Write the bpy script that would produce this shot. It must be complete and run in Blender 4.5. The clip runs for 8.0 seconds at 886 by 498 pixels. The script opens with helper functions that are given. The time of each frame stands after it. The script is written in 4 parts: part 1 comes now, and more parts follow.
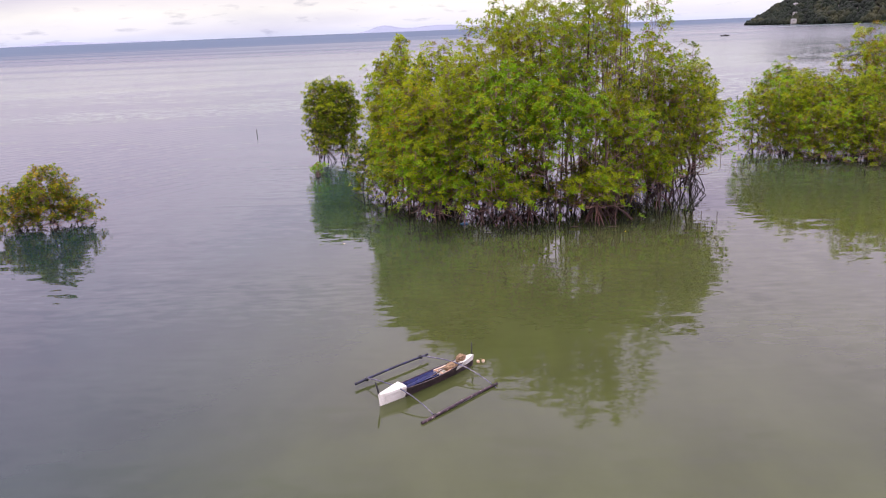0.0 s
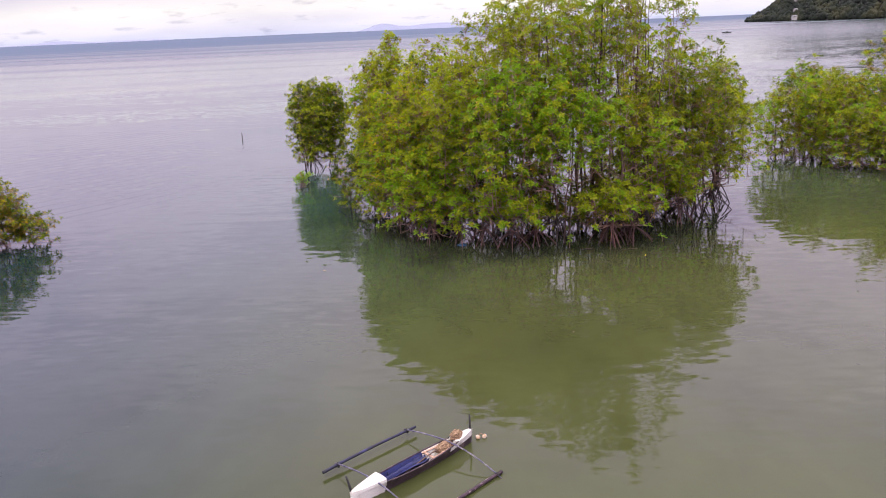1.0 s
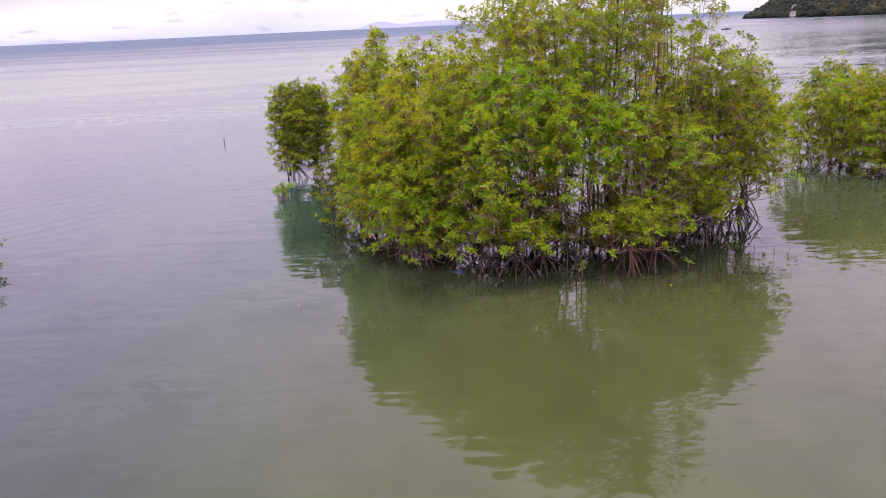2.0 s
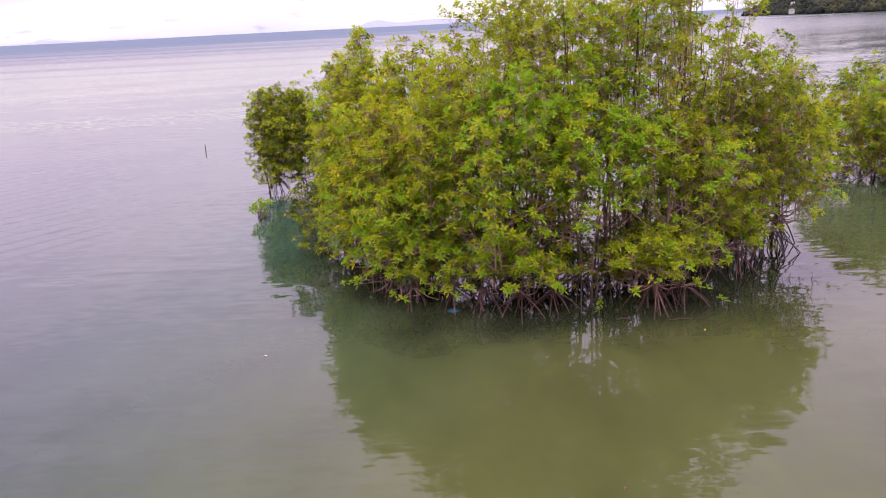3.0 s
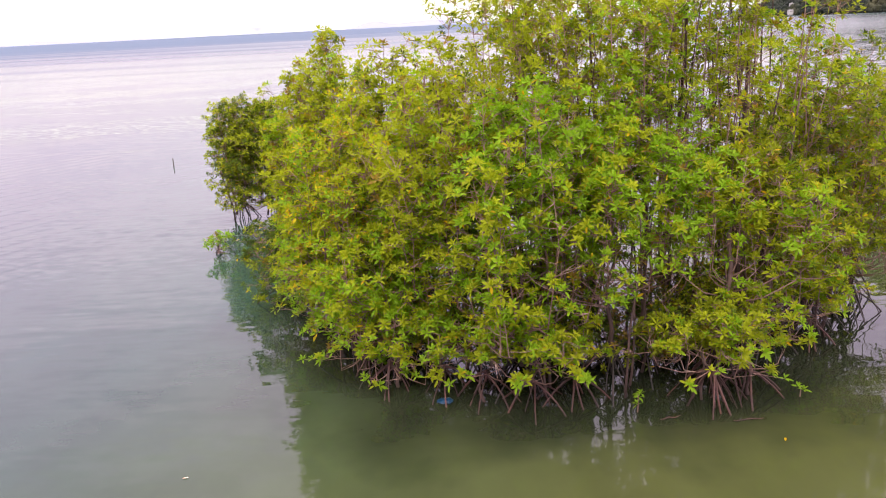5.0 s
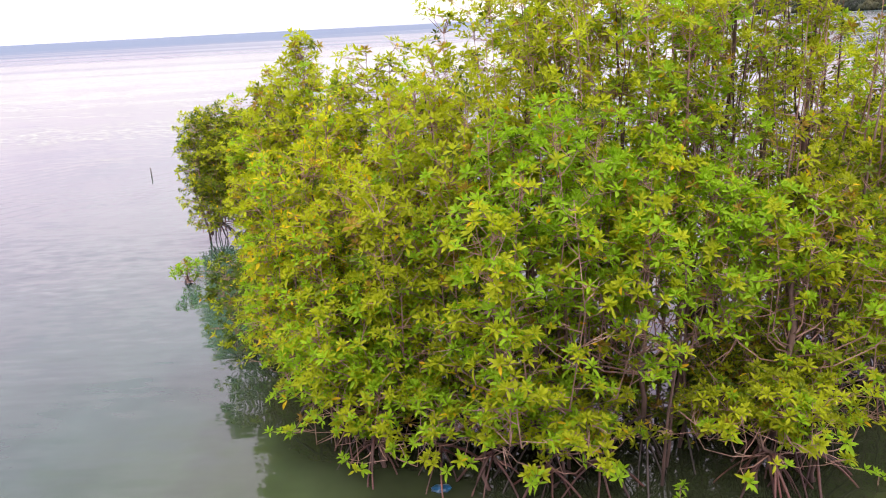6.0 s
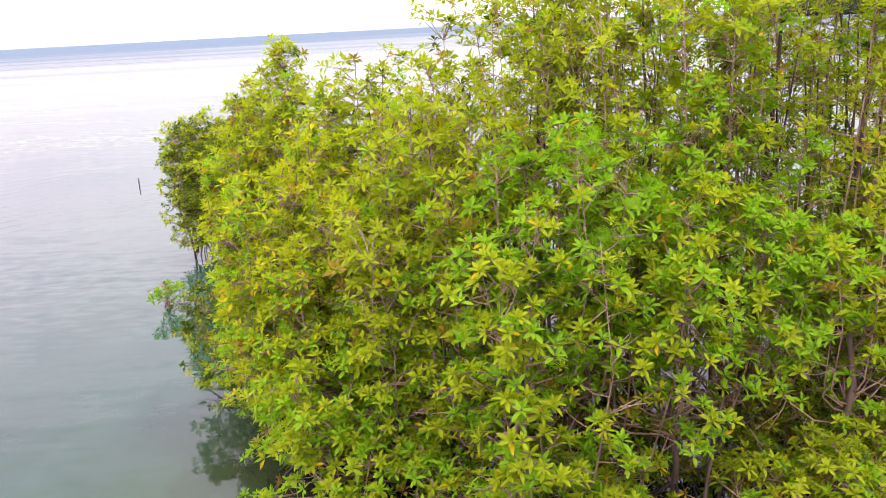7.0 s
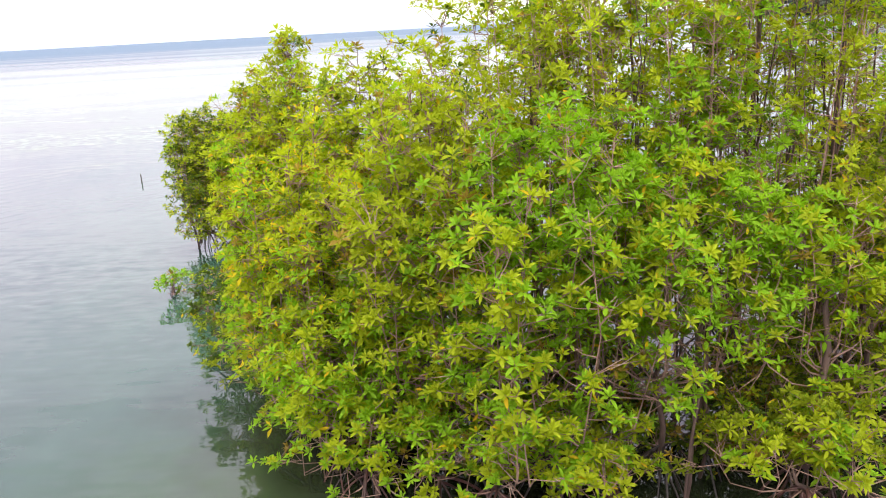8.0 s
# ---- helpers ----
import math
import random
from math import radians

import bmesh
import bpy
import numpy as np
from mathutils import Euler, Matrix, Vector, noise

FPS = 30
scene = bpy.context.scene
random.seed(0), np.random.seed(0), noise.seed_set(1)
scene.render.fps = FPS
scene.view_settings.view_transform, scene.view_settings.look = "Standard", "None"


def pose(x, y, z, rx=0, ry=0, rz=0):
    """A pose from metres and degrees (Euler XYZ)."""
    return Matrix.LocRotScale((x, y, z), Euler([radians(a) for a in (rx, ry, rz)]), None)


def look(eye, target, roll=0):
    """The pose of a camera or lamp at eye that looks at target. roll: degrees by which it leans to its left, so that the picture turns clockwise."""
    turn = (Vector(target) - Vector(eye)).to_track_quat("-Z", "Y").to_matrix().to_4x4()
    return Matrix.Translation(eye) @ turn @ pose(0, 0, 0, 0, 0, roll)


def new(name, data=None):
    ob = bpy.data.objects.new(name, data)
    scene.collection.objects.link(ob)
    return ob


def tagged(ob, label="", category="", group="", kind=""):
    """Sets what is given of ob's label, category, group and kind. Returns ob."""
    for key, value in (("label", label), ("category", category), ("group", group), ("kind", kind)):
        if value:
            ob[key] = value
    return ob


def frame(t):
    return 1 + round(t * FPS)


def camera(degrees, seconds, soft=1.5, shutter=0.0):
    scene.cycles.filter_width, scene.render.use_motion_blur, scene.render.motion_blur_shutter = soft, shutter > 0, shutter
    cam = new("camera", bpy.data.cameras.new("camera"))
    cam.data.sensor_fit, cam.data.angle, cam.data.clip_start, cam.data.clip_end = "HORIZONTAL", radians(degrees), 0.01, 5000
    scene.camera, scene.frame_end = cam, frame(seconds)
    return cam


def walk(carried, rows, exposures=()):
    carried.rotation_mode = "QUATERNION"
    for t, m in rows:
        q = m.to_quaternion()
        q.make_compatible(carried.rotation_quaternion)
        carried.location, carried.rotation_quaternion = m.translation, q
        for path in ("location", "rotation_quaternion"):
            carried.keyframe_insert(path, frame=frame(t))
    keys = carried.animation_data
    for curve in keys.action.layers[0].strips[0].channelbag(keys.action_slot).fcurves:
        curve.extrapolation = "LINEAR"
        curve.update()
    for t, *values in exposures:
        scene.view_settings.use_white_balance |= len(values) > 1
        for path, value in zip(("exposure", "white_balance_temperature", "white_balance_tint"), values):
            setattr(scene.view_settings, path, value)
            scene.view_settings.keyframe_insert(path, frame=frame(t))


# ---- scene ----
cam = camera(60.0, 8.0, soft=1.1)
PATH = [
    (0, (0.243, -0.813, 8.01), (0.183, 1.108, 7.458), -2.3),
    (0.5, (0.251, 1.019, 7.942), (0.194, 2.941, 7.389), -2.4),
    (1, (0.341, 3.078, 7.926), (0.282, 4.998, 7.369), -2.5),
    (1.5, (0.375, 5.027, 7.85), (0.319, 6.947, 7.29), -2.6),
    (3, (0.497, 10.552, 7.816), (0.448, 12.47, 7.25), -2.9),
    (3.5, (0.518, 12.222, 7.861), (0.471, 14.14, 7.296), -3.0),
    (4, (0.558, 13.245, 7.8), (0.511, 15.164, 7.239), -3.0),
    (4.2, (0.587, 13.65, 7.796), (0.54, 15.568, 7.234), -3.0),
    (5.3, (0.645, 16.889, 7.765), (0.607, 18.807, 7.201), -2.9),
    (5.5, (0.648, 17.495, 7.776), (0.612, 19.415, 7.215), -2.95),
    (6, (0.659, 19.105, 7.846), (0.625, 21.022, 7.278), -3.0),
    (6.5, (0.667, 20.474, 7.866), (0.634, 22.394, 7.306), -3.0),
    (7, (0.658, 21.018, 7.868), (0.624, 22.937, 7.308), -3.05),
    (7.5, (0.636, 20.745, 7.723), (0.604, 22.667, 7.17), -3.1),
    (8, (0.644, 20.285, 7.662), (0.615, 22.205, 7.104), -3.15),
]
walk(cam, [(t, look(eye, target, roll)) for t, eye, target, roll in PATH],
     exposures=[(0, 0.0, 6500, 13), (1.5, 0.05, 6520, 16), (3.0, 0.27, 6750, 20), (4.0, 0.42, 6900, 16), (5.5, 0.64, 6950, 10), (7.0, 0.83, 6850, 0), (8.0, 0.82, 6750, -6)])

# ---- light: bright overcast sky and a weak, veiled sun high behind the walk ----
SUN_EL, SUN_AZ = radians(52), radians(197)  # azimuth clockwise from +y

world = bpy.data.worlds.new("sky")
scene.world = world
world.use_nodes = True
wn, wl = world.node_tree.nodes, world.node_tree.links
wn.clear()
w_out = wn.new("ShaderNodeOutputWorld")
w_bg = wn.new("ShaderNodeBackground")
w_sky = wn.new("ShaderNodeTexSky")
w_sky.sky_type = "NISHITA"
w_sky.sun_disc = False
w_sky.sun_elevation, w_sky.sun_rotation = SUN_EL, SUN_AZ
w_co = wn.new("ShaderNodeTexCoord")
w_sep = wn.new("ShaderNodeSeparateXYZ")
wl.new(w_co.outputs["Generated"], w_sep.inputs[0])
w_ramp = wn.new("ShaderNodeValToRGB")  # cloud deck, by height over the horizon
wl.new(w_sep.outputs["Z"], w_ramp.inputs[0])
els = w_ramp.color_ramp.elements
els[0].position, els[0].color = 0.0, (0.50, 0.52, 0.66, 1)
els[1].position, els[1].color = 1.0, (1.75, 1.65, 1.75, 1)
for p, c in ((0.008, (0.58, 0.57, 0.66, 1)), (0.03, (0.655, 0.635, 0.625, 1)), (0.06, (0.50, 0.45, 0.545, 1)), (0.10, (0.61, 0.535, 0.67, 1)), (0.22, (0.86, 0.735, 0.98, 1)), (0.45, (1.07, 0.91, 1.34, 1)), (0.65, (1.3, 1.2, 1.32, 1))):
    e = els.new(p)
    e.color = c
w_map = wn.new("ShaderNodeMapping")
w_map.inputs["Scale"].default_value = (3.0, 3.0, 14.0)
wl.new(w_co.outputs["Generated"], w_map.inputs[0])
w_noise = wn.new("ShaderNodeTexNoise")
w_noise.inputs["Scale"].default_value, w_noise.inputs["Detail"].default_value = 1.6, 7.0
wl.new(w_map.outputs[0], w_noise.inputs["Vector"])
w_nr = wn.new("ShaderNodeValToRGB")
w_nr.color_ramp.elements[0].position, w_nr.color_ramp.elements[0].color = 0.28, (0.88, 0.88, 0.93, 1)
w_nr.color_ramp.elements[1].position, w_nr.color_ramp.elements[1].color = 0.52, (1.08, 1.07, 1.05, 1)
wl.new(w_noise.outputs["Fac"], w_nr.inputs[0])
w_mul = wn.new("ShaderNodeMixRGB")
w_mul.blend_type = "MULTIPLY"
w_mul.inputs[0].default_value = 1.0
wl.new(w_ramp.outputs[0], w_mul.inputs[1])
wl.new(w_nr.outputs[0], w_mul.inputs[2])
w_puff = wn.new("ShaderNodeTexNoise")  # a few small grey clouds
w_puff.inputs["Scale"].default_value, w_puff.inputs["Detail"].default_value = 9.0, 5.0
wl.new(w_map.outputs[0], w_puff.inputs["Vector"])
w_pr = wn.new("ShaderNodeValToRGB")
w_pr.color_ramp.elements[0].position, w_pr.color_ramp.elements[0].color = 0.60, (1, 1, 1, 1)
w_pr.color_ramp.elements[1].position, w_pr.color_ramp.elements[1].color = 0.74, (0.74, 0.75, 0.80, 1)
wl.new(w_puff.outputs["Fac"], w_pr.inputs[0])
w_mul2 = wn.new("ShaderNodeMixRGB")
w_mul2.blend_type = "MULTIPLY"
w_mul2.inputs[0].default_value = 1.0
wl.new(w_mul.outputs[0], w_mul2.inputs[1])
wl.new(w_pr.outputs[0], w_mul2.inputs[2])
w_gain = wn.new("ShaderNodeMixRGB")  # the deck in the sky texture's own units
w_gain.blend_type = "MULTIPLY"
w_gain.inputs[0].default_value = 1.0
w_gain.inputs[2].default_value = (16.0, 16.0, 16.0, 1)
wl.new(w_mul2.outputs[0], w_gain.inputs[1])
w_mix = wn.new("ShaderNodeMixRGB")
w_mix.inputs[0].default_value = 0.9
wl.new(w_sky.outputs[0], w_mix.inputs[1])
wl.new(w_gain.outputs[0], w_mix.inputs[2])
wl.new(w_mix.outputs[0], w_bg.inputs[0])
w_bg.inputs[1].default_value = 0.1
wl.new(w_bg.outputs[0], w_out.inputs[0])

sun = new("sun", bpy.data.lights.new("sun", "SUN"))
sun.data.energy, sun.data.angle, sun.data.color = 1.8, radians(25), (1.0, 0.94, 0.84)
sun_dir = Vector((math.sin(SUN_AZ) * math.cos(SUN_EL), math.cos(SUN_AZ) * math.cos(SUN_EL), math.sin(SUN_EL)))
sun.matrix_world = look(sun_dir * 60, (0, 0, 0))


# ---- materials ----
def material(name, rough=0.6, metal=0.0):
    m = bpy.data.materials.new(name)
    m.use_nodes = True
    bsdf = m.node_tree.nodes["Principled BSDF"]
    bsdf.inputs["Roughness"].default_value, bsdf.inputs["Metallic"].default_value = rough, metal
    return m, m.node_tree.nodes, m.node_tree.links, bsdf


def noise_node(n, l, scale, detail=4.0, stretch=(1, 1, 1), turn=0.0, coord="Position", rough=0.55):
    g = n.new("ShaderNodeNewGeometry") if coord == "Position" else n.new("ShaderNodeTexCoord")
    mp = n.new("ShaderNodeMapping")
    mp.inputs["Scale"].default_value = stretch
    mp.inputs["Rotation"].default_value = (0, 0, turn)
    l.new(g.outputs[coord], mp.inputs[0])
    t = n.new("ShaderNodeTexNoise")
    t.inputs["Scale"].default_value, t.inputs["Detail"].default_value, t.inputs["Roughness"].default_value = scale, detail, rough
    l.new(mp.outputs[0], t.inputs["Vector"])
    return t


def ramp(n, l, src, stops):
    r = n.new("ShaderNodeValToRGB")
    l.new(src, r.inputs[0])
    e = r.color_ramp.elements
    e[0].position, e[0].color = stops[0][0], (*stops[0][1], 1)
    e[1].position, e[1].color = stops[-1][0], (*stops[-1][1], 1)
    for p, c in stops[1:-1]:
        e.new(p).color = (*c, 1)
    return r.outputs[0]


def math_node(n, l, op, a, b=None, clamp=False):
    m = n.new("ShaderNodeMath")
    m.operation, m.use_clamp = op, clamp
    for i, v in enumerate((a, b)):
        if v is None:
            continue
        if isinstance(v, (int, float)):
            m.inputs[i].default_value = v
        else:
            l.new(v, m.inputs[i])
    return m.outputs[0]


def mix(n, l, fac, a, b, blend="MIX"):
    m = n.new("ShaderNodeMixRGB")
    m.blend_type = blend
    for i, v in enumerate((fac, a, b)):
        if isinstance(v, (int, float)):
            m.inputs[i].default_value = v
        elif isinstance(v, tuple):
            m.inputs[i].default_value = (*v, 1)
        else:
            l.new(v, m.inputs[i])
    return m.outputs[0]


def bump(n, l, bsdf, src, strength, distance=0.01):
    b = n.new("ShaderNodeBump")
    b.inputs["Strength"].default_value, b.inputs["Distance"].default_value = strength, distance
    l.new(src, b.inputs["Height"])
    l.new(b.outputs[0], bsdf.inputs["Normal"])


def surface(name, stops, scale=6.0, rough=0.6, stretch=(1, 1, 1), bump_by=0.3, depth=0.01, coord="Object", fine=60.0, metal=0.0):
    """Two scales of noise for colour, a fine one for relief."""
    m, n, l, b = material(name, rough, metal)
    t = noise_node(n, l, scale, 5.0, stretch, coord=coord)
    f = noise_node(n, l, fine, 3.0, stretch, coord=coord)
    c = ramp(n, l, t.outputs["Fac"], stops)
    v = ramp(n, l, f.outputs["Fac"], [(0.3, (0.75, 0.75, 0.75)), (0.7, (1.1, 1.1, 1.1))])
    l.new(mix(n, l, 0.7, c, v, "MULTIPLY"), b.inputs["Base Color"])
    bump(n, l, b, f.outputs["Fac"], bump_by, depth)
    return m


def leaf_material(name, dark, mid, light, glow=0.55):
    m, n, l, b = material(name, 0.5)
    b.inputs["Specular IOR Level"].default_value = 0.1
    g = n.new("ShaderNodeNewGeometry")
    o = n.new("ShaderNodeObjectInfo")
    big = noise_node(n, l, 0.55, 3.0)
    r = math_node(n, l, "MULTIPLY_ADD", g.outputs["Random Per Island"], 0.42)
    r.node.inputs[2].default_value = 0.07
    r = math_node(n, l, "ADD", r, math_node(n, l, "MULTIPLY", o.outputs["Random"], 0.2))
    r = math_node(n, l, "ADD", r, math_node(n, l, "MULTIPLY", math_node(n, l, "SUBTRACT", big.outputs["Fac"], 0.3), 0.75), True)
    c = ramp(n, l, r, [(0.05, dark), (0.5, mid), (0.95, light)])
    l.new(c, b.inputs["Base Color"])
    tr = n.new("ShaderNodeBsdfTranslucent")
    l.new(mix(n, l, 1.0, c, (1.15, 1.25, 0.6), "MULTIPLY"), tr.inputs["Color"])
    ms = n.new("ShaderNodeMixShader")
    ms.inputs[0].default_value = glow
    l.new(b.outputs[0], ms.inputs[1])
    l.new(tr.outputs[0], ms.inputs[2])
    l.new(ms.outputs[0], n["Material Output"].inputs["Surface"])
    return m


LEAF = leaf_material("mangrove_leaf", (0.215, 0.238, 0.016), (0.312, 0.355, 0.020), (0.385, 0.425, 0.024))
LEAF_YOUNG = leaf_material("mangrove_leaf_young", (0.160, 0.280, 0.017), (0.212, 0.355, 0.021), (0.285, 0.420, 0.025))
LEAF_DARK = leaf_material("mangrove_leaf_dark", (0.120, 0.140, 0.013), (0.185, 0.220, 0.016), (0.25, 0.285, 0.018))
LEAF_OLD = leaf_material("mangrove_leaf_yellowing", (0.42, 0.24, 0.015), (0.56, 0.37, 0.02), (0.62, 0.50, 0.03))
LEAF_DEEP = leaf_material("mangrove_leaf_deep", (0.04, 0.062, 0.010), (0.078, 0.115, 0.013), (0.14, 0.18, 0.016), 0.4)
LEAF_RUST = leaf_material("mangrove_leaf_rusty", (0.12, 0.075, 0.018), (0.22, 0.145, 0.025), (0.34, 0.24, 0.035), 0.45)
LEAVES = [LEAF, LEAF_YOUNG, LEAF_DARK, LEAF_OLD, LEAF_DEEP, LEAF_RUST]

BARK = surface("mangrove_bark", [(0.3, (0.045, 0.024, 0.021)), (0.55, (0.105, 0.062, 0.052)), (0.75, (0.20, 0.135, 0.115))], 3.0, 0.85, (1, 1, 0.35), 0.5, coord="Position", fine=22)
ROOT = surface("prop_root_bark", [(0.3, (0.012, 0.008, 0.009)), (0.55, (0.026, 0.015, 0.015)), (0.8, (0.06, 0.034, 0.03))], 2.2, 0.6, (1, 1, 0.4), 0.5, coord="Position", fine=25)
ROOT_RED = surface("red_prop_root_bark", [(0.3, (0.022, 0.007, 0.007)), (0.5, (0.05, 0.017, 0.015)), (0.75, (0.14, 0.052, 0.043))], 2.2, 0.6, (1, 1, 0.4), 0.5, coord="Position", fine=25)
TWIG = surface("twig_bark", [(0.3, (0.15, 0.075, 0.062)), (0.6, (0.32, 0.19, 0.155)), (0.8, (0.46, 0.33, 0.28))], 2.0, 0.8, bump_by=0.1, coord="Position")


def sea_material():
    m, n, l, b = material("sea_water", 0.03)
    b.inputs["IOR"].default_value = 1.333
    g = n.new("ShaderNodeNewGeometry")
    sep = n.new("ShaderNodeSeparateXYZ")
    l.new(g.outputs["Position"], sep.inputs[0])
    # turbid olive shallows, teal further out, deep blue past the reef edge
    patch = noise_node(n, l, 0.035, 3.0, turn=0.3)
    far = math_node(n, l, "MULTIPLY", math_node(n, l, "SUBTRACT", sep.outputs["Y"], 18.0), 0.028)
    side = math_node(n, l, "MAXIMUM", math_node(n, l, "MULTIPLY", sep.outputs["X"], -0.07), -0.3)
    f = math_node(n, l, "ADD", math_node(n, l, "ADD", far, side), math_node(n, l, "SUBTRACT", patch.outputs["Fac"], 0.5), True)
    body = mix(n, l, f, (0.053, 0.061, 0.022), (0.023, 0.049, 0.034))
    slick = noise_node(n, l, 0.02, 4.0, (0.08, 1.0, 1), -0.05)
    deep = math_node(n, l, "SUBTRACT", math_node(n, l, "MULTIPLY", sep.outputs["X"], -0.10), math_node(n, l, "MULTIPLY", math_node(n, l, "SUBTRACT", sep.outputs["Y"], 10.0), 0.03), True)
    body = mix(n, l, deep, body, (0.013, 0.027, 0.025))
    reef = math_node(n, l, "ADD", math_node(n, l, "MULTIPLY", math_node(n, l, "SUBTRACT", math_node(n, l, "SUBTRACT", sep.outputs["Y"], math_node(n, l, "MULTIPLY", sep.outputs["X"], 0.8)), 300.0), 0.0014), math_node(n, l, "MULTIPLY", math_node(n, l, "SUBTRACT", slick.outputs["Fac"], 0.5), 2.2), True)
    body = mix(n, l, reef, body, (0.03, 0.07, 0.12))
    # shade of the stand and dark mud at its roots, put into the colour
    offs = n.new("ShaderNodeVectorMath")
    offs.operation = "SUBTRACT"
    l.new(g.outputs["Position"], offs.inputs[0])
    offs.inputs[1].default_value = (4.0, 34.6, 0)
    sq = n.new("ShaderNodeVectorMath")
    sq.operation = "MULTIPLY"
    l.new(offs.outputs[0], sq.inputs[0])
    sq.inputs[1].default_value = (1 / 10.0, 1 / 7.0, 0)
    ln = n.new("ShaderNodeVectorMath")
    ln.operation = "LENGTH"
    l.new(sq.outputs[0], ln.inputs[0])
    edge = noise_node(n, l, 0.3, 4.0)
    mud_and_shade = ramp(n, l, math_node(n, l, "ADD", ln.outputs["Value"], math_node(n, l, "MULTIPLY", math_node(n, l, "SUBTRACT", edge.outputs["Fac"], 0.5), 0.7)), [(0.7, (1.0, 1.0, 1.0)), (1.15, (0.0, 0.0, 0.0))])
    body = mix(n, l, mud_and_shade, body, (0.016, 0.021, 0.011))
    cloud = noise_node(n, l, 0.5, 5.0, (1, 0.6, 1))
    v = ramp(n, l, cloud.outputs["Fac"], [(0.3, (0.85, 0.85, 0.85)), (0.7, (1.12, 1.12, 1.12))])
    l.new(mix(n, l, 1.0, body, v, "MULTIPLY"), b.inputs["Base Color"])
    # ripples as slopes of the surface: wavelets stretched along the crests, calmer and rougher streaks
    def drawn_out(angle, scale):
        """The place, turned and then stretched along one direction."""
        gg, turn, size = n.new("ShaderNodeNewGeometry"), n.new("ShaderNodeMapping"), n.new("ShaderNodeMapping")
        turn.inputs["Rotation"].default_value = (0, 0, -angle)
        size.inputs["Scale"].default_value = scale
        l.new(gg.outputs["Position"], turn.inputs[0])
        l.new(turn.outputs[0], size.inputs[0])
        return size.outputs[0]

    def slopes(src, k, kx=0.6):
        vm, sc = n.new("ShaderNodeVectorMath"), n.new("ShaderNodeVectorMath")
        vm.operation, sc.operation = "SUBTRACT", "MULTIPLY"
        l.new(src, vm.inputs[0])
        vm.inputs[1].default_value = (0.5, 0.5, 0.5)
        l.new(vm.outputs[0], sc.inputs[0])
        sc.inputs[1].default_value = (k * kx, k, 0)
        return sc.outputs[0]

    def added(a, b):
        ad = n.new("ShaderNodeVectorMath")
        l.new(a, ad.inputs[0])
        l.new(b, ad.inputs[1])
        return ad.outputs[0]

    streak = noise_node(n, l, 0.05, 4.0, (0.25, 1.6, 1))
    calm = ramp(n, l, streak.outputs["Fac"], [(0.35, (0.15, 0.15, 0.15)), (0.5, (0.38, 0.38, 0.38)), (0.66, (1.1, 1.1, 1.1))])
    open_sea = math_node(n, l, "MULTIPLY", math_node(n, l, "SUBTRACT", sep.outputs["Y"], 45.0), 0.0035, True)  # more wind further out
    amp = math_node(n, l, "MULTIPLY", calm, math_node(n, l, "ADD", math_node(n, l, "ADD", math_node(n, l, "MULTIPLY", open_sea, 0.5), 0.7), math_node(n, l, "MULTIPLY", math_node(n, l, "MULTIPLY", math_node(n, l, "SUBTRACT", sep.outputs["Y"], 14.0), 0.05, True), 0.6)))
    l.new(math_node(n, l, "ADD", math_node(n, l, "MULTIPLY", reef, 0.36), math_node(n, l, "ADD", math_node(n, l, "MULTIPLY", open_sea, 0.16), 0.035)), b.inputs["Roughness"])
    wavelets = noise_node(n, l, 3.4, 1.0, (0.42, 1.15, 1))
    swell = noise_node(n, l, 0.5, 1.0, (0.14, 1.3, 1))
    total = added(slopes(wavelets.outputs["Color"], 0.20), slopes(swell.outputs["Color"], 0.025))
    # breeze ripples off the sheltered side, in patches
    chop = noise_node(n, l, 1.5, 2.0, (0.22, 1.4, 1))
    gust = noise_node(n, l, 0.11, 2.0, (0.6, 1, 1))
    gusts = math_node(n, l, "MULTIPLY", ramp(n, l, gust.outputs["Fac"], [(0.42, (0.0, 0.0, 0.0)), (0.6, (1.0, 1.0, 1.0))]), math_node(n, l, "MULTIPLY", math_node(n, l, "SUBTRACT", math_node(n, l, "ABSOLUTE", math_node(n, l, "SUBTRACT", sep.outputs["X"], 4.0)), 7.5), 0.25, True))
    blown = n.new("ShaderNodeVectorMath")
    blown.operation = "SCALE"
    l.new(slopes(chop.outputs["Color"], 0.19, 0.3), blown.inputs[0])
    l.new(gusts, blown.inputs["Scale"])
    sc = n.new("ShaderNodeVectorMath")
    sc.operation = "SCALE"
    l.new(total, sc.inputs[0])
    l.new(amp, sc.inputs["Scale"])
    # a patch of long-crested wavelets running in from the open side
    wv = n.new("ShaderNodeTexWave")
    wv.bands_direction = "Y"
    wv.inputs["Scale"].default_value, wv.inputs["Distortion"].default_value = 0.26, 0.7
    wv.inputs["Detail"].default_value, wv.inputs["Detail Scale"].default_value = 2.0, 0.5
    l.new(drawn_out(radians(55), (0.05, 1.0, 1.0)), wv.inputs["Vector"])
    off = n.new("ShaderNodeVectorMath")
    off.operation = "DISTANCE"
    l.new(g.outputs["Position"], off.inputs[0])
    off.inputs[1].default_value = (-30.0, 52.0, 0.0)
    where = noise_node(n, l, 0.09, 3.0, (1, 1, 1))
    near_patch = math_node(n, l, "SUBTRACT", math_node(n, l, "MULTIPLY", where.outputs["Fac"], 2.2), math_node(n, l, "MULTIPLY", off.outputs["Value"], 0.045))
